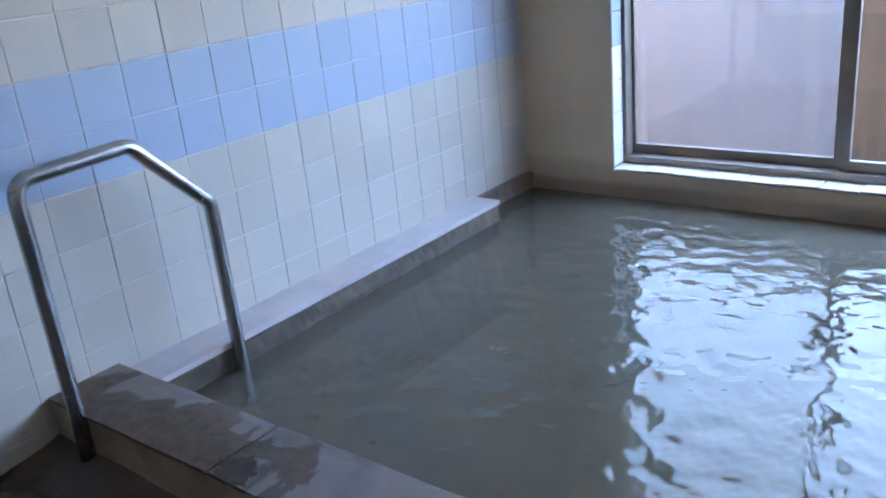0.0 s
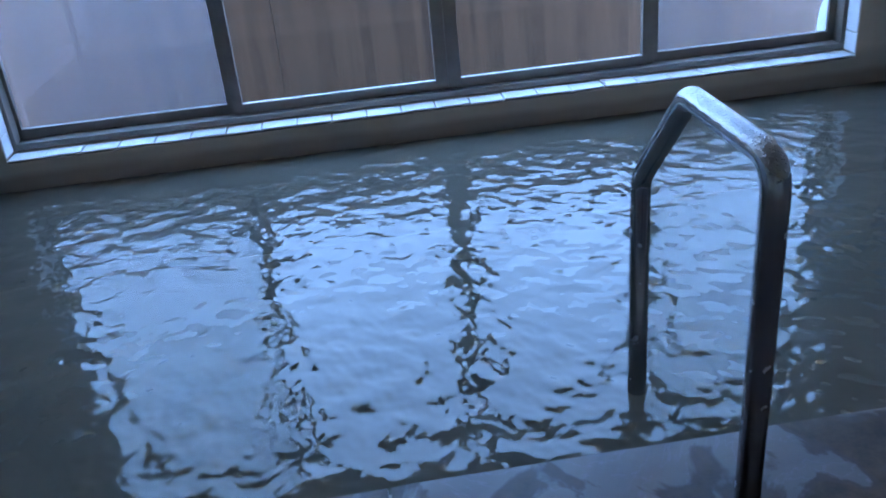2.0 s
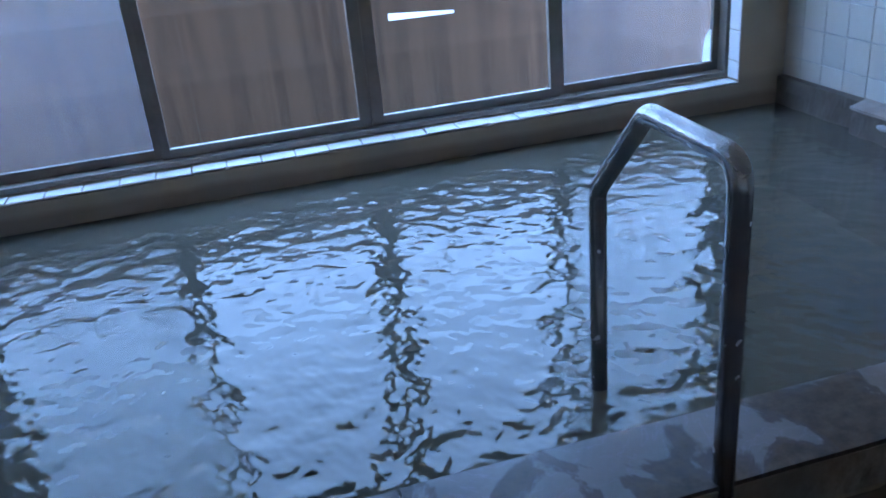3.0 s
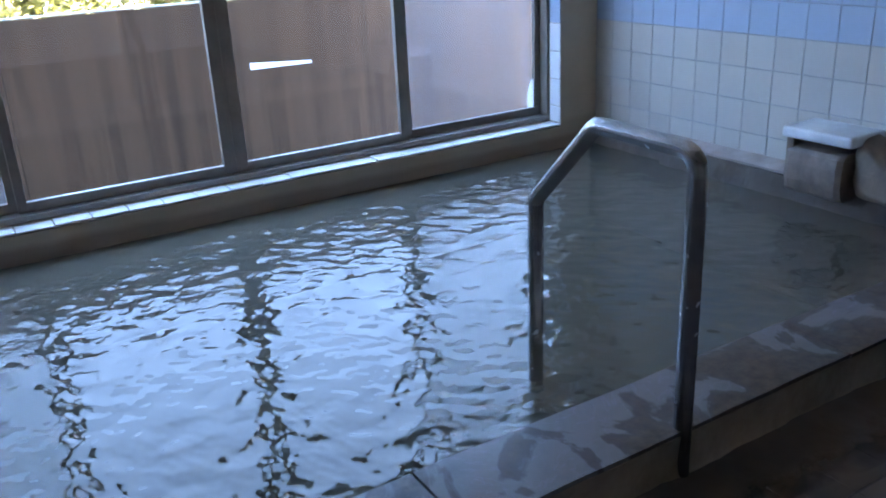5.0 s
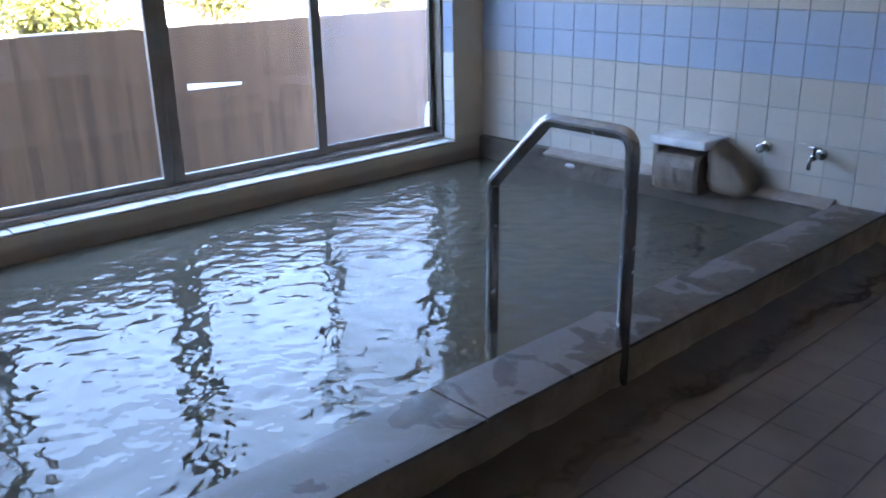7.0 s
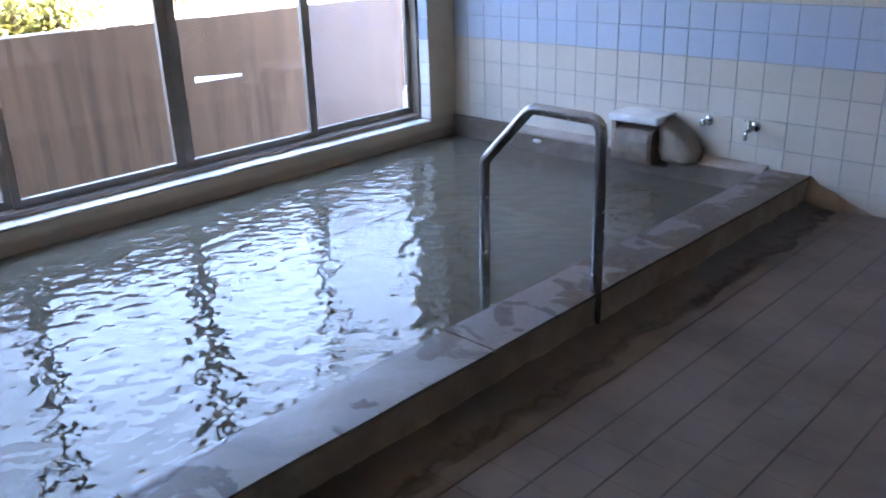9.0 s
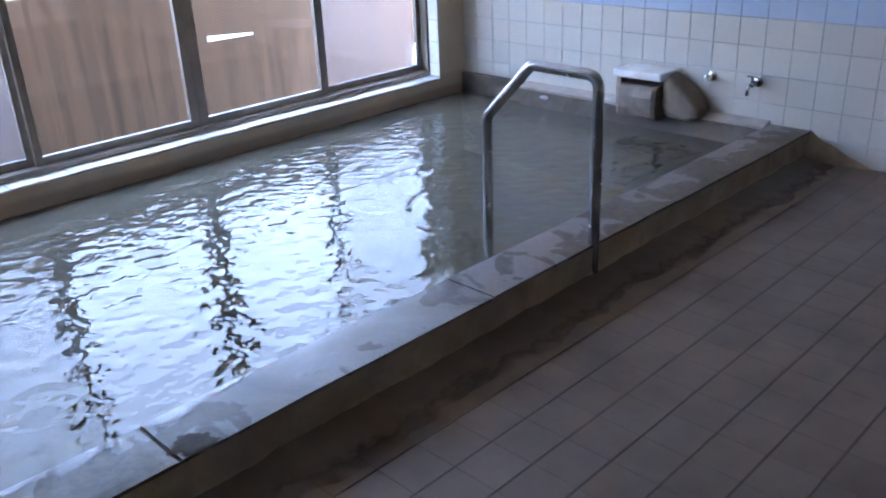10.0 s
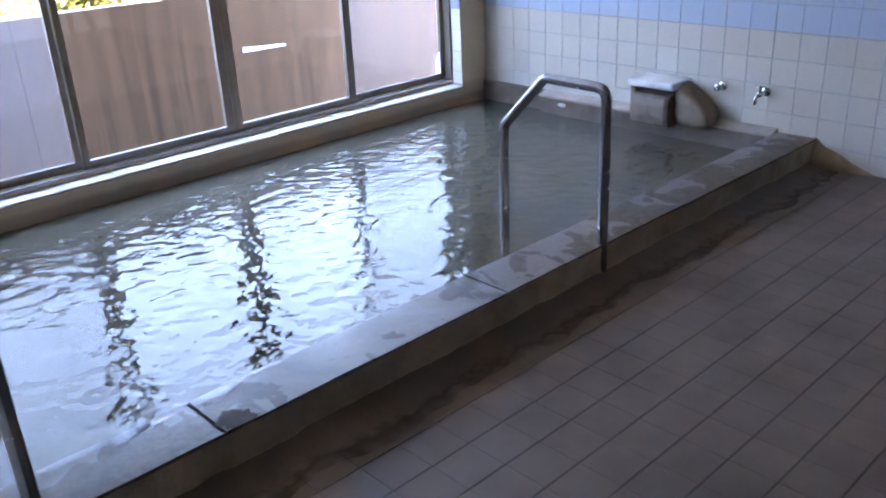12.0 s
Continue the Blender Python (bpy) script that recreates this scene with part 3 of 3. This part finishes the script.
def water_surface():
    """Rippled water: many small crossing waves."""
    nx, ny = 980, 510
    xs, ys = np.linspace(XL, XR, nx), np.linspace(RIM_IN - 0.003, YW, ny)
    gx, gy = np.meshgrid(xs, ys, indexing="ij")
    rng = np.random.default_rng(4)
    h = np.zeros_like(gx)
    for k in range(150):
        lam = 0.026 * (0.18 / 0.026) ** rng.random()
        ang = rng.uniform(0.0, 2 * math.pi)
        amp = 0.0062 * lam / (2 * math.pi) * rng.uniform(0.4, 1.3)
        kx, ky = math.cos(ang), math.sin(ang)
        bend = 0.03 * np.sin(gx * rng.uniform(2, 6) + rng.uniform(0, 6)) + 0.03 * np.sin(gy * rng.uniform(2, 6) + rng.uniform(0, 6))
        lively = 1 + 0.15 * np.clip((gx + 2.3) / 1.6, 0, 1)
        h += lively * amp * np.sin(2 * math.pi / lam * (gx * ky + gy * kx + bend) + rng.uniform(0, 6.28))
    calm = lambda d: 0.35 + 0.65 * np.clip(d, 0, 1) ** 2 * (3 - 2 * np.clip(d, 0, 1))
    h *= calm((gx - XL) / 0.7) * (1 + 0.1 * np.clip((gy - 0.2) / 1.0, 0, 1))
    co = np.stack([gx, gy, WATER_Z + h], -1).reshape(-1, 3)
    idx = np.arange(nx * ny).reshape(nx, ny)
    quads = np.stack([idx[:-1, :-1], idx[1:, :-1], idx[1:, 1:], idx[:-1, 1:]], -1).reshape(-1, 4)
    me = bpy.data.meshes.new("water")
    me.vertices.add(len(co))
    me.vertices.foreach_set("co", co.ravel())
    me.loops.add(quads.size)
    me.loops.foreach_set("vertex_index", quads.ravel())
    me.polygons.add(len(quads))
    me.polygons.foreach_set("loop_start", np.arange(len(quads)) * 4)
    me.update(calc_edges=True)
    me.polygons.foreach_set("use_smooth", np.ones(len(quads), bool))
    me.materials.append(M_WATER)
    return tagged(new("water", me), "murky grey-green hot bath water with small ripples", "water", kind="structure")


water_surface()

# ---- window: four sliding sashes in a bronze frame ----
window = tagged(new("window_1"), "wide four-sash bronze sliding window with clear glass", "window", kind="structure")
FY0, FY1 = 1.872, 1.985
part("window_frame", boxes((WX0, WX0 + 0.022, FY0, FY1, WZ0 + 0.022, WZ1), (WX1 - 0.022, WX1, FY0, FY1, WZ0 + 0.022, WZ1),
                           (WX0 + 0.022, WX1 - 0.022, FY0, FY1, WZ1 - 0.04, WZ1), (WX0 + 0.022, WX1 - 0.022, FY0, FY1, WZ0 + 0.022, WZ0 + 0.048), bevel=0.002), M_FRAME, window)
GZ0, GZ1 = 0.242, 2.0


SASHES = ((-3.937, -3.923, -3.051, -3.016, 1.950), (-3.020, -2.982, -2.136, -2.081, 1.918), (-2.079, -2.023, -1.196, -1.150, 1.918), (-1.157, -1.114, -0.307, -0.274, 1.950))
for k, (a, g0, g1, b, y) in enumerate(SASHES):
    sash = part("sash", boxes((a, g0, y - 0.014, y + 0.014, WZ0 + 0.05, WZ1 - 0.042), (g1, b, y - 0.014, y + 0.014, WZ0 + 0.05, WZ1 - 0.042),
                              (g0, g1, y - 0.014, y + 0.014, WZ0 + 0.05, GZ0), (g0, g1, y - 0.014, y + 0.014, GZ1, WZ1 - 0.042), bevel=0.0015), M_FRAME, window)
    pane = part("pane", boxes((g0 - 0.004, g1 + 0.004, y + 0.001, y + 0.005, GZ0 - 0.004, GZ1 + 0.004)), M_GLASS, sash, "clear glass")
    pane.visible_shadow = False
    if k in (1, 2):
        part("glazing_bead", boxes((g0, g1, y - 0.0025, y - 0.0005, GZ0, GZ0 + 0.0035)), M_STICKER, sash, "pale plastic bead along the glass")
    if k in (0, 3):
        bm = bmesh.new()
        bm.faces.new([bm.verts.new((x, y + 0.022, z)) for x, z in ((g0 - 0.004, GZ0 - 0.004), (g1 + 0.004, GZ0 - 0.004), (g1 + 0.004, GZ1 + 0.004), (g0 - 0.004, GZ1 + 0.004))])
        part("insect_screen", bm, M_SCREEN, sash, "fine pale insect screen")
    if k == 2:
        bm = bmesh.new()
        bm.faces.new([bm.verts.new((x, y - 0.001, z)) for x, z in ((-1.949, 0.660), (-1.646, 0.657), (-1.646, 0.669), (-1.949, 0.690))])
        part("paper_strip", bm, M_STICKER, sash, "white paper strip stuck on the glass")
    if k == 3:
        bm = bmesh.new()
        pts = [(-0.308, 0.245), (-0.308, 0.402), (-0.322, 0.396), (-0.336, 0.376), (-0.345, 0.345), (-0.350, 0.300), (-0.352, 0.245)]
        bm.faces.new([bm.verts.new((x, y - 0.001, z)) for x, z in pts])
        part("corner_sticker", bm, M_STICKER, sash, "white rounded sticker on the glass")

# ---- handrails ----
def handrail(x, inner, bend, top, outer, z_out):
    ob = tagged(new("handrail"), "bent stainless steel tube handrail over the pool rim", "handrail", "handrails at the pool")
    ob.location = (x, outer, 0)
    pts = [(0, inner - outer, -0.4), (0, bend[0] - outer, bend[1]), (0, top[0] - outer, top[1]), (0, 0, z_out), (0, 0, -0.003)]
    path = rounded_path(pts, 0.055, 7)
    fine = []
    for p, q in zip(path, path[1:]):
        n = max(1, int((q - p).length / 0.05))
        fine += [p.lerp(q, i / n) for i in range(n)]
    fine.append(path[-1])
    part("tube", sweep(bmesh.new(), fine, 0.0213, 24), M_STEEL, ob, smooth=True)
    bm = bmesh.new()
    rings = []
    for z, r in ((-0.004, 0.042), (0.006, 0.038), (0.014, 0.031), (0.020, 0.025), (0.022, 0.018)):
        rings.append([bm.verts.new((math.cos(a) * r * (1 + 0.22 * noise.noise((math.cos(a) * 2 + x, math.sin(a) * 2, z * 20))), math.sin(a) * r, z)) for a in (2 * math.pi * k / 22 for k in range(22))])
    for a, b in zip(rings, rings[1:]):
        for k in range(22):
            bm.faces.new((a[k], a[(k + 1) % 22], b[(k + 1) % 22], b[k]))
    bm.faces.new(rings[-1])
    part("mortar_collar", bm, M_GROUT_FLOOR, ob, "dark mortar lump round the foot", smooth=True)
    return ob


handrail(-1.946, -0.19, (-0.20, 0.562), (-0.432, 0.799), -0.742, 0.795)
handrail(-4.25, -0.227, (-0.227, 0.581), (-0.450, 0.808), -0.770, 0.797)

# ---- hot spring spout on the ledge ----
spout = tagged(new("water_spout"), "stone water spout with dark stained mouth on the ledge", "spout")
SY0, SY1 = 0.040, 0.345
part("top_slab", boxes((-0.226, -0.003, SY0 - 0.006, SY1 + 0.010, 0.345, 0.391), bevel=0.014), M_SPOUTSTONE, spout, "pale grey rounded top slab", smooth=True)
part("cheek", boxes((-0.200, -0.003, SY1 - 0.034, SY1 + 0.002, 0.150, 0.3455), bevel=0.012), M_SPOUTDARK, spout)


def boulder(x0, x1, y0, y1, z0, z1):
    """A worn block with rounded corners and a lumpy skin."""
    bm = boxes((x0, x1, y0, y1, z0, z1))
    bmesh.ops.subdivide_edges(bm, edges=bm.edges[:], cuts=15, use_grid_fill=True)
    c, h = Vector(((x0 + x1) / 2, (y0 + y1) / 2, (z0 + z1) / 2)), Vector(((x1 - x0) / 2, (y1 - y0) / 2, (z1 - z0) / 2))
    for v in bm.verts:
        d = v.co - c
        q = Vector((d.x / h.x, d.y / h.y, d.z / h.z))
        f = (abs(q.x) ** 3.6 + abs(q.y) ** 3.6 + abs(q.z) ** 3.6) ** (-1 / 3.6)
        v.co = c + d * f * (1 + 0.05 * noise.noise(v.co * 14))
        v.co.z -= 0.75 * max(0.0, SY0 + 0.01 - v.co.y) * max(0.0, (v.co.z - z0) / (z1 - z0))
    return bm


part("cheek", boulder(-0.165, 0.006, SY0 - 0.205, SY0 + 0.036, 0.120, 0.400), M_SPOUTDARK, spout, "dark rounded stone cheek", smooth=True)
bm = bmesh.new()
prof = [(-0.180, 0.108), (-0.206, 0.126), (-0.216, 0.170), (-0.217, 0.240), (-0.210, 0.286), (-0.196, 0.303), (-0.170, 0.309), (-0.003, 0.311), (-0.003, 0.176), (-0.0950, 0.152), (-0.105, 0.112)]
ny = 12
rings = []
for j in range(ny + 1):
    y = SY0 + 0.034 + (SY1 - SY0 - 0.040) * j / ny
    side = 0.010 if j in (0, ny) else 0.0
    rings.append([bm.verts.new((x + (side if x < -0.19 else 0) + (0.006 * noise.noise((y * 22, z * 16, 4.0)) if x < -0.19 else 0), y, z)) for x, z in prof])
for a, b in zip(rings, rings[1:]):
    for k in range(len(prof)):
        bm.faces.new((a[k], a[(k + 1) % len(prof)], b[(k + 1) % len(prof)], b[k]))
bm.faces.new(rings[0]), bm.faces.new(rings[-1][::-1])
bmesh.ops.recalc_face_normals(bm, faces=bm.faces[:])
part("front_block", bm, M_SPOUTRUST, spout, "brown mineral stained front block")

# ---- taps ----
def tap(y, z, reach, with_spout):
    ob = tagged(new("wall_tap"), "small chrome wall tap" + (" with a lever and spout" if with_spout else " valve without a spout"), "tap", "taps on the tiled wall")
    ob.location = (0, y, z)
    part("flange", sweep(bmesh.new(), [Vector((-0.001, 0, 0)), Vector((-0.008, 0, 0)), Vector((-0.012, 0, 0))], [0.027, 0.026, 0.018], 20), M_BRASS, ob, smooth=False)
    part("body", sweep(bmesh.new(), [Vector((-0.010, 0, 0)), Vector((-0.03, 0, 0)), Vector((-0.034, 0, 0)), Vector((-reach, 0, 0)), Vector((-reach - 0.006, 0, 0))], [0.012, 0.012, 0.016, 0.016, 0.010], 18), M_BRASS, ob, smooth=True)
    if with_spout:
        part("spout", sweep(bmesh.new(), rounded_path([(-reach + 0.01, 0, 0), (-reach - 0.03, 0, -0.006), (-reach - 0.035, 0, -0.05)], 0.02), 0.010, 16), M_BRASS, ob, smooth=True)
        part("stem", sweep(bmesh.new(), [Vector((-reach + 0.012, 0, 0.01)), Vector((-reach + 0.012, 0, 0.04))], 0.007, 14), M_BRASS, ob)
        part("handle", sweep(bmesh.new(), rounded_path([(-reach + 0.012, -0.028, 0.043), (-reach + 0.012, 0, 0.046), (-reach + 0.012, 0.028, 0.043)], 0.02), 0.006, 12), M_BRASS, ob, smooth=True)
    else:
        part("handle", sweep(bmesh.new(), [Vector((-reach - 0.004, 0, 0)), Vector((-reach - 0.010, 0, 0)), Vector((-reach - 0.024, 0, 0)), Vector((-reach - 0.028, 0, 0))], [0.012, 0.021, 0.021, 0.015], 8), M_BRASS, ob)
    return ob


tap(-0.165, 0.368, 0.050, False)
tap(-0.436, 0.368, 0.092, True)

# ---- outside ----
bm = bmesh.new()
vs = [bm.verts.new(v) for v in ((-400, -400, -0.62), (400, -400, -0.62), (400, 400, -0.62), (-400, 400, -0.62))]
bm.faces.new(vs)
thing("ground", bm, M_OUT, "pale sunlit gravel ground outside the window", "ground", "structure")


fence = tagged(new("wood_fence"), "brown stained upright-board garden fence outside the window", "fence")
frng = random.Random(9)
FENCE_Y, FENCE_Z = 3.06, 0.884
PITCH_B, SLIT = 0.2475, -2.88      # one joint stands open by a crack
FENCE_W, FENCE_E = SLIT - 17.5 * PITCH_B, SLIT + 30.5 * PITCH_B
for k in range(-17, 31):
    joint = SLIT + k * PITCH_B
    x0, x1 = joint + 0.0312, joint + PITCH_B - 0.0312
    part("board", boxes((x0, x1, FENCE_Y, FENCE_Y + 0.018, -0.60, FENCE_Z + frng.uniform(-0.0015, 0.0015)), bevel=0.0006), M_BOARD, fence)
    ends = ((joint - 0.031, joint - 0.0017), (joint + 0.0017, joint + 0.031)) if k == 0 else ((joint - 0.031, joint + 0.031),)
    for a, b in ends:
        part("cover_strip", boxes((a, b, FENCE_Y + 0.0007, FENCE_Y + 0.018, -0.60, FENCE_Z - 0.002)), M_STRIP, fence)
# unseen panels added behind the boards to stop light at the joints
for x0, x1 in ((FENCE_W, SLIT - 0.0045), (SLIT + 0.0012, FENCE_E)):
    part("backing_panel", boxes((x0, x1, FENCE_Y + 0.0185, FENCE_Y + 0.028, -0.60, FENCE_Z - 0.004)), M_BACKING, fence)
# added masks that leave only a short height of the slit bright
for z0, z1 in ((-0.60, 0.19), (0.475, 0.875)):
    part("batten", boxes((SLIT - 0.03, SLIT + 0.03, FENCE_Y + 0.0285, FENCE_Y + 0.0305, z0, z1)), M_BARK, fence)
# unseen pair added behind the slit, so light passes at one angle only
for x0, x1 in ((SLIT - 0.16, SLIT - 0.0215), (SLIT - 0.0115, SLIT + 0.13)):
    part("post", boxes((x0, x1, FENCE_Y + 0.25, FENCE_Y + 0.33, -0.64, FENCE_Z - 0.06), bevel=0.004), M_BARK, fence)
part("cap_strip", boxes((FENCE_W, FENCE_E, FENCE_Y - 0.003, FENCE_Y + 0.032, FENCE_Z + 0.003, FENCE_Z + 0.011), bevel=0.002), M_CAP, fence, "pale weathered cap strip")
for rz in (-0.2, 0.62):
    part("rail", boxes((FENCE_W, FENCE_E, FENCE_Y + 0.031, FENCE_Y + 0.066, rz, rz + 0.08), bevel=0.003), M_BARK, fence)
for px_ in (-6.6, -4.8, -3.3, -1.2, 0.6, 2.4, 4.2):
    part("post", boxes((px_, px_ + 0.08, FENCE_Y + 0.067, FENCE_Y + 0.147, -0.64, FENCE_Z - 0.03), bevel=0.004), M_BARK, fence)


def shrub(x, y, height, width, seed, leaves, low=0.25):
    """Branching stems under a ragged crown of single leaves set in clumps, with gaps between."""
    rng = random.Random(seed)
    ob = tagged(new("shrub"), "sunlit leafy green garden shrub, back row added to block low sky", "shrub", "shrubs outside the window")
    ob.location = (x, y, -0.62)
    bm = bmesh.new()
    clumps = []
    for k in range(9):
        a = rng.uniform(0, 6.28)
        r = rng.uniform(0.12, 0.5) * width
        tip = Vector((math.cos(a) * r, math.sin(a) * r, height * rng.uniform(0.55, 0.95)))
        mid = Vector((tip.x * 0.35, tip.y * 0.35, height * 0.4))
        sweep(bm, [Vector((0.03 * math.cos(a), 0.03 * math.sin(a), -0.02)), mid, tip], [0.030, 0.020, 0.006], 7)
        for t in (0.35, 0.65, 1.0):
            c = mid.lerp(tip, t) + Vector((rng.uniform(-0.2, 0.2), rng.uniform(-0.2, 0.2), rng.uniform(-0.15, 0.15))) * width
            clumps.append((Vector((c.x, c.y, max(c.z, low * height))), rng.uniform(0.08, 0.17) * width))
    part("stems", bm, M_BARK, ob)
    verts, faces = [], []
    for k in range(leaves):
        c, r = rng.choice(clumps)
        c = c + Vector((rng.gauss(0, r), rng.gauss(0, r), rng.gauss(0, r * 0.8)))
        c.z = max(c.z, 0.05)
        s = rng.uniform(0.035, 0.075) * max(1.0, height / 2.4)
        m = Euler((rng.uniform(-1, 1), rng.uniform(-1, 1), rng.uniform(0, 6.28))).to_matrix()
        b = len(verts)
        verts += [tuple(c + m @ Vector(q) * s) for q in ((-1, 0, 0), (-0.2, -0.42, 0.1), (1, 0, -0.1), (-0.2, 0.42, 0.1))]
        faces += [(b, b + 1, b + 2), (b, b + 2, b + 3)]
    me = bpy.data.meshes.new("leaves")
    me.from_pydata(verts, [], faces)
    me.materials.append(M_LEAF)
    lv = new("leaves", me)
    lv.parent = ob


# the back row, beyond y 9, is unseen and added to block low sky
for k, (x, y, h, w, n) in enumerate(((-7.0, 7.4, 2.0, 1.6, 4200), (-5.2, 6.8, 2.1, 1.5, 4200), (-3.6, 7.2, 2.0, 1.5, 4200), (-2.1, 6.7, 2.1, 1.4, 4200), (-0.8, 7.3, 1.9, 1.3, 3600),
                                    (-3.0, 12.5, 3.5, 2.4, 6000), (0.6, 12.4, 3.2, 2.3, 6000), (4.0, 12.6, 2.7, 2.3, 6000), (7.6, 12.0, 2.6, 2.3, 6000), (11.0, 9.4, 2.6, 2.3, 6000))):
    shrub(x, y, h, w, 11 + k, n)

# ---- tiles, last ----
def tile_mesh(name, w, h, t, material, inset=0.0025):
    me = bpy.data.meshes.new(name)
    a, b, c, d = w / 2, h / 2, w / 2 - inset, h / 2 - inset
    m = t * 0.55
    v = [(-a, -b, 0), (a, -b, 0), (a, b, 0), (-a, b, 0), (-a, -b, m), (a, -b, m), (a, b, m), (-a, b, m), (-c, -d, t), (c, -d, t), (c, d, t), (-c, d, t)]
    f = [(8, 9, 10, 11)]
    for k in range(4):
        j = (k + 1) % 4
        f += [(k, j, j + 4, k + 4), (k + 4, j + 4, j + 8, k + 8)]
    me.from_pydata(v, [], f)
    me.materials.append(material)
    return me


def lay(me, m, parent, name="tile"):
    ob = new(name, me)
    ob.parent = parent
    ob.matrix_world = m
    return ob


PITCH, GAP, THICK = 0.15, 0.003, 0.006
TILES = {}


def tile_of(w, h, material):
    key = (round(w, 3), round(h, 3), material.name)
    if key not in TILES:
        TILES[key] = tile_mesh("tile", w, h, THICK, material, 0.0008 if material is M_FLOOR else 0.0018)
    return TILES[key]


def joined_tiles(name, spots, parent, label):
    """The tiles beyond the near ones, joined; spots: matrix, mesh."""
    groups = {}
    for m, me in spots:
        groups.setdefault(me.materials[0].name, []).append((m, me))
    for key, rows in groups.items():
        verts, faces = [], []
        for m, me in rows:
            b = len(verts)
            verts += [tuple(m @ v.co) for v in me.vertices]
            faces += [tuple(b + i for i in p.vertices) for p in me.polygons]
        me = bpy.data.meshes.new(name)
        me.from_pydata(verts, [], faces)
        me.materials.append(bpy.data.materials[key])
        ob = new(name, me)
        ob.parent = parent
        tagged(ob, label, kind="stuff")


def jitter(rng):
    return Matrix.Translation((rng.uniform(-4e-4, 4e-4), rng.uniform(-4e-4, 4e-4), 0)) @ pose(0, 0, 0, rng.uniform(-0.22, 0.22), rng.uniform(-0.22, 0.22), rng.uniform(-0.12, 0.12))


FACING_EAST = Matrix(((0, 0, 1, 0), (1, 0, 0, 0), (0, 1, 0, 0), (0, 0, 0, 1)))
FACING_WEST = Matrix(((0, 0, -1, 0), (-1, 0, 0, 0), (0, 1, 0, 0), (0, 0, 0, 1)))
rng = random.Random(5)


def tile_wall(parent, x, facing, y_joint, y0, y1, near, band, pitch):
    """Rows of tiles in line with the blue band, two tiles high, that starts at the height band."""
    rest = []
    k0, k1 = math.floor((y0 - y_joint) / pitch), math.ceil((y1 - y_joint) / pitch)
    for r in range(-5, 11):
        z0, z1 = max(band + r * pitch, 0.0), band + (r + 1) * pitch
        for k in range(k0, k1):
            a, b = max(y_joint + k * pitch, y0), min(y_joint + (k + 1) * pitch, y1)
            w, h = round(b - a - (GAP), 3), round(z1 - z0 - (GAP), 3)
            if w < 0.012 or h < 0.012:
                continue
            me = tile_of(w, h, M_BLUE if r in (0, 1) else M_WHITE)
            m = Matrix.Translation((x, (a + b) / 2, (z0 + z1) / 2)) @ facing @ jitter(rng)
            if near(a, z0):
                lay(me, m, parent)
            else:
                rest.append((m, me))
    if rest:
        joined_tiles("far_tiles", rest, parent, "white glazed wall tiles")


tile_wall(wall_west, XL - 0.006, FACING_EAST, -0.151, YEND, YW, lambda y, z: z < 2.0, 0.685, 0.1566)
tile_wall(wall_east, XR + 0.006, FACING_WEST, 0.0, YB, YW, lambda y, z: y > -1.45 and z < 1.85, 0.71, 0.15)

rest = []
for i in range(math.ceil(-XFAR / PITCH) + 1):
    for j in range(26):
        x1, y1 = 0.0 - i * PITCH, -0.85 - j * PITCH + PITCH
        x0, y0 = x1 - PITCH, y1 - PITCH
        y1 = min(y1, RIM_OUT - 0.003)
        if x0 < XFAR - 0.01 or y0 < YB - 0.01:
            continue
        w, h = round(x1 - x0, 3), round(y1 - y0 - 0.0055, 3)
        if x0 < XL - 0.03 and y1 > YEND:
            continue
        me = tile_of(w, h, M_FLOOR)
        m = Matrix.Translation(((x0 + x1) / 2, (y0 + y1) / 2, -0.006)) @ pose(0, 0, 0, rng.uniform(-0.1, 0.1), rng.uniform(-0.06, 0.06), rng.uniform(-0.08, 0.08))
        if x0 > -3.5 and y0 > -2.85:
            lay(me, m, floor)
        else:
            rest.append((m, me))
joined_tiles("far_tiles", rest, floor, "dark brown floor tiles")

sill = tagged(new("window_sill"), "row of white tiles along the window sill", "window sill", kind="structure")
x = WX0 + 0.002
while x < WX1 - 0.02:
    w = min(PITCH, WX1 - 0.002 - x)
    loose = pose(0, 0, 0, 1.8, 1.6, 2.5) if x < -1.28 < x + w else jitter(rng)
    lay(tile_of(round(w - 0.006, 3), 0.098, M_SILL), Matrix.Translation((x + w / 2, YW + 0.0465 + rng.uniform(-0.002, 0.002), WZ0 + rng.uniform(0.006, 0.010))) @ loose, sill)
    x += PITCH
for side, xx, facing in (("west", WX0, FACING_EAST), ("east", WX1, FACING_WEST)):
    reveal = tagged(new("window_reveal"), "window reveal lined with white and blue tiles", "window reveal", kind="structure")
    for r in range(-4, 9):
        z0, z1 = max(0.71 + r * PITCH, WZ0 + 0.02), min(0.71 + (r + 1) * PITCH, WZ1)
        if z1 - z0 < 0.02:
            continue
        lay(tile_of(0.092, round(z1 - z0 - 0.004, 3), M_BLUE if r in (0, 1) else M_SILL), Matrix.Translation((xx, YW + 0.0475, (z0 + z1) / 2)) @ facing, reveal)
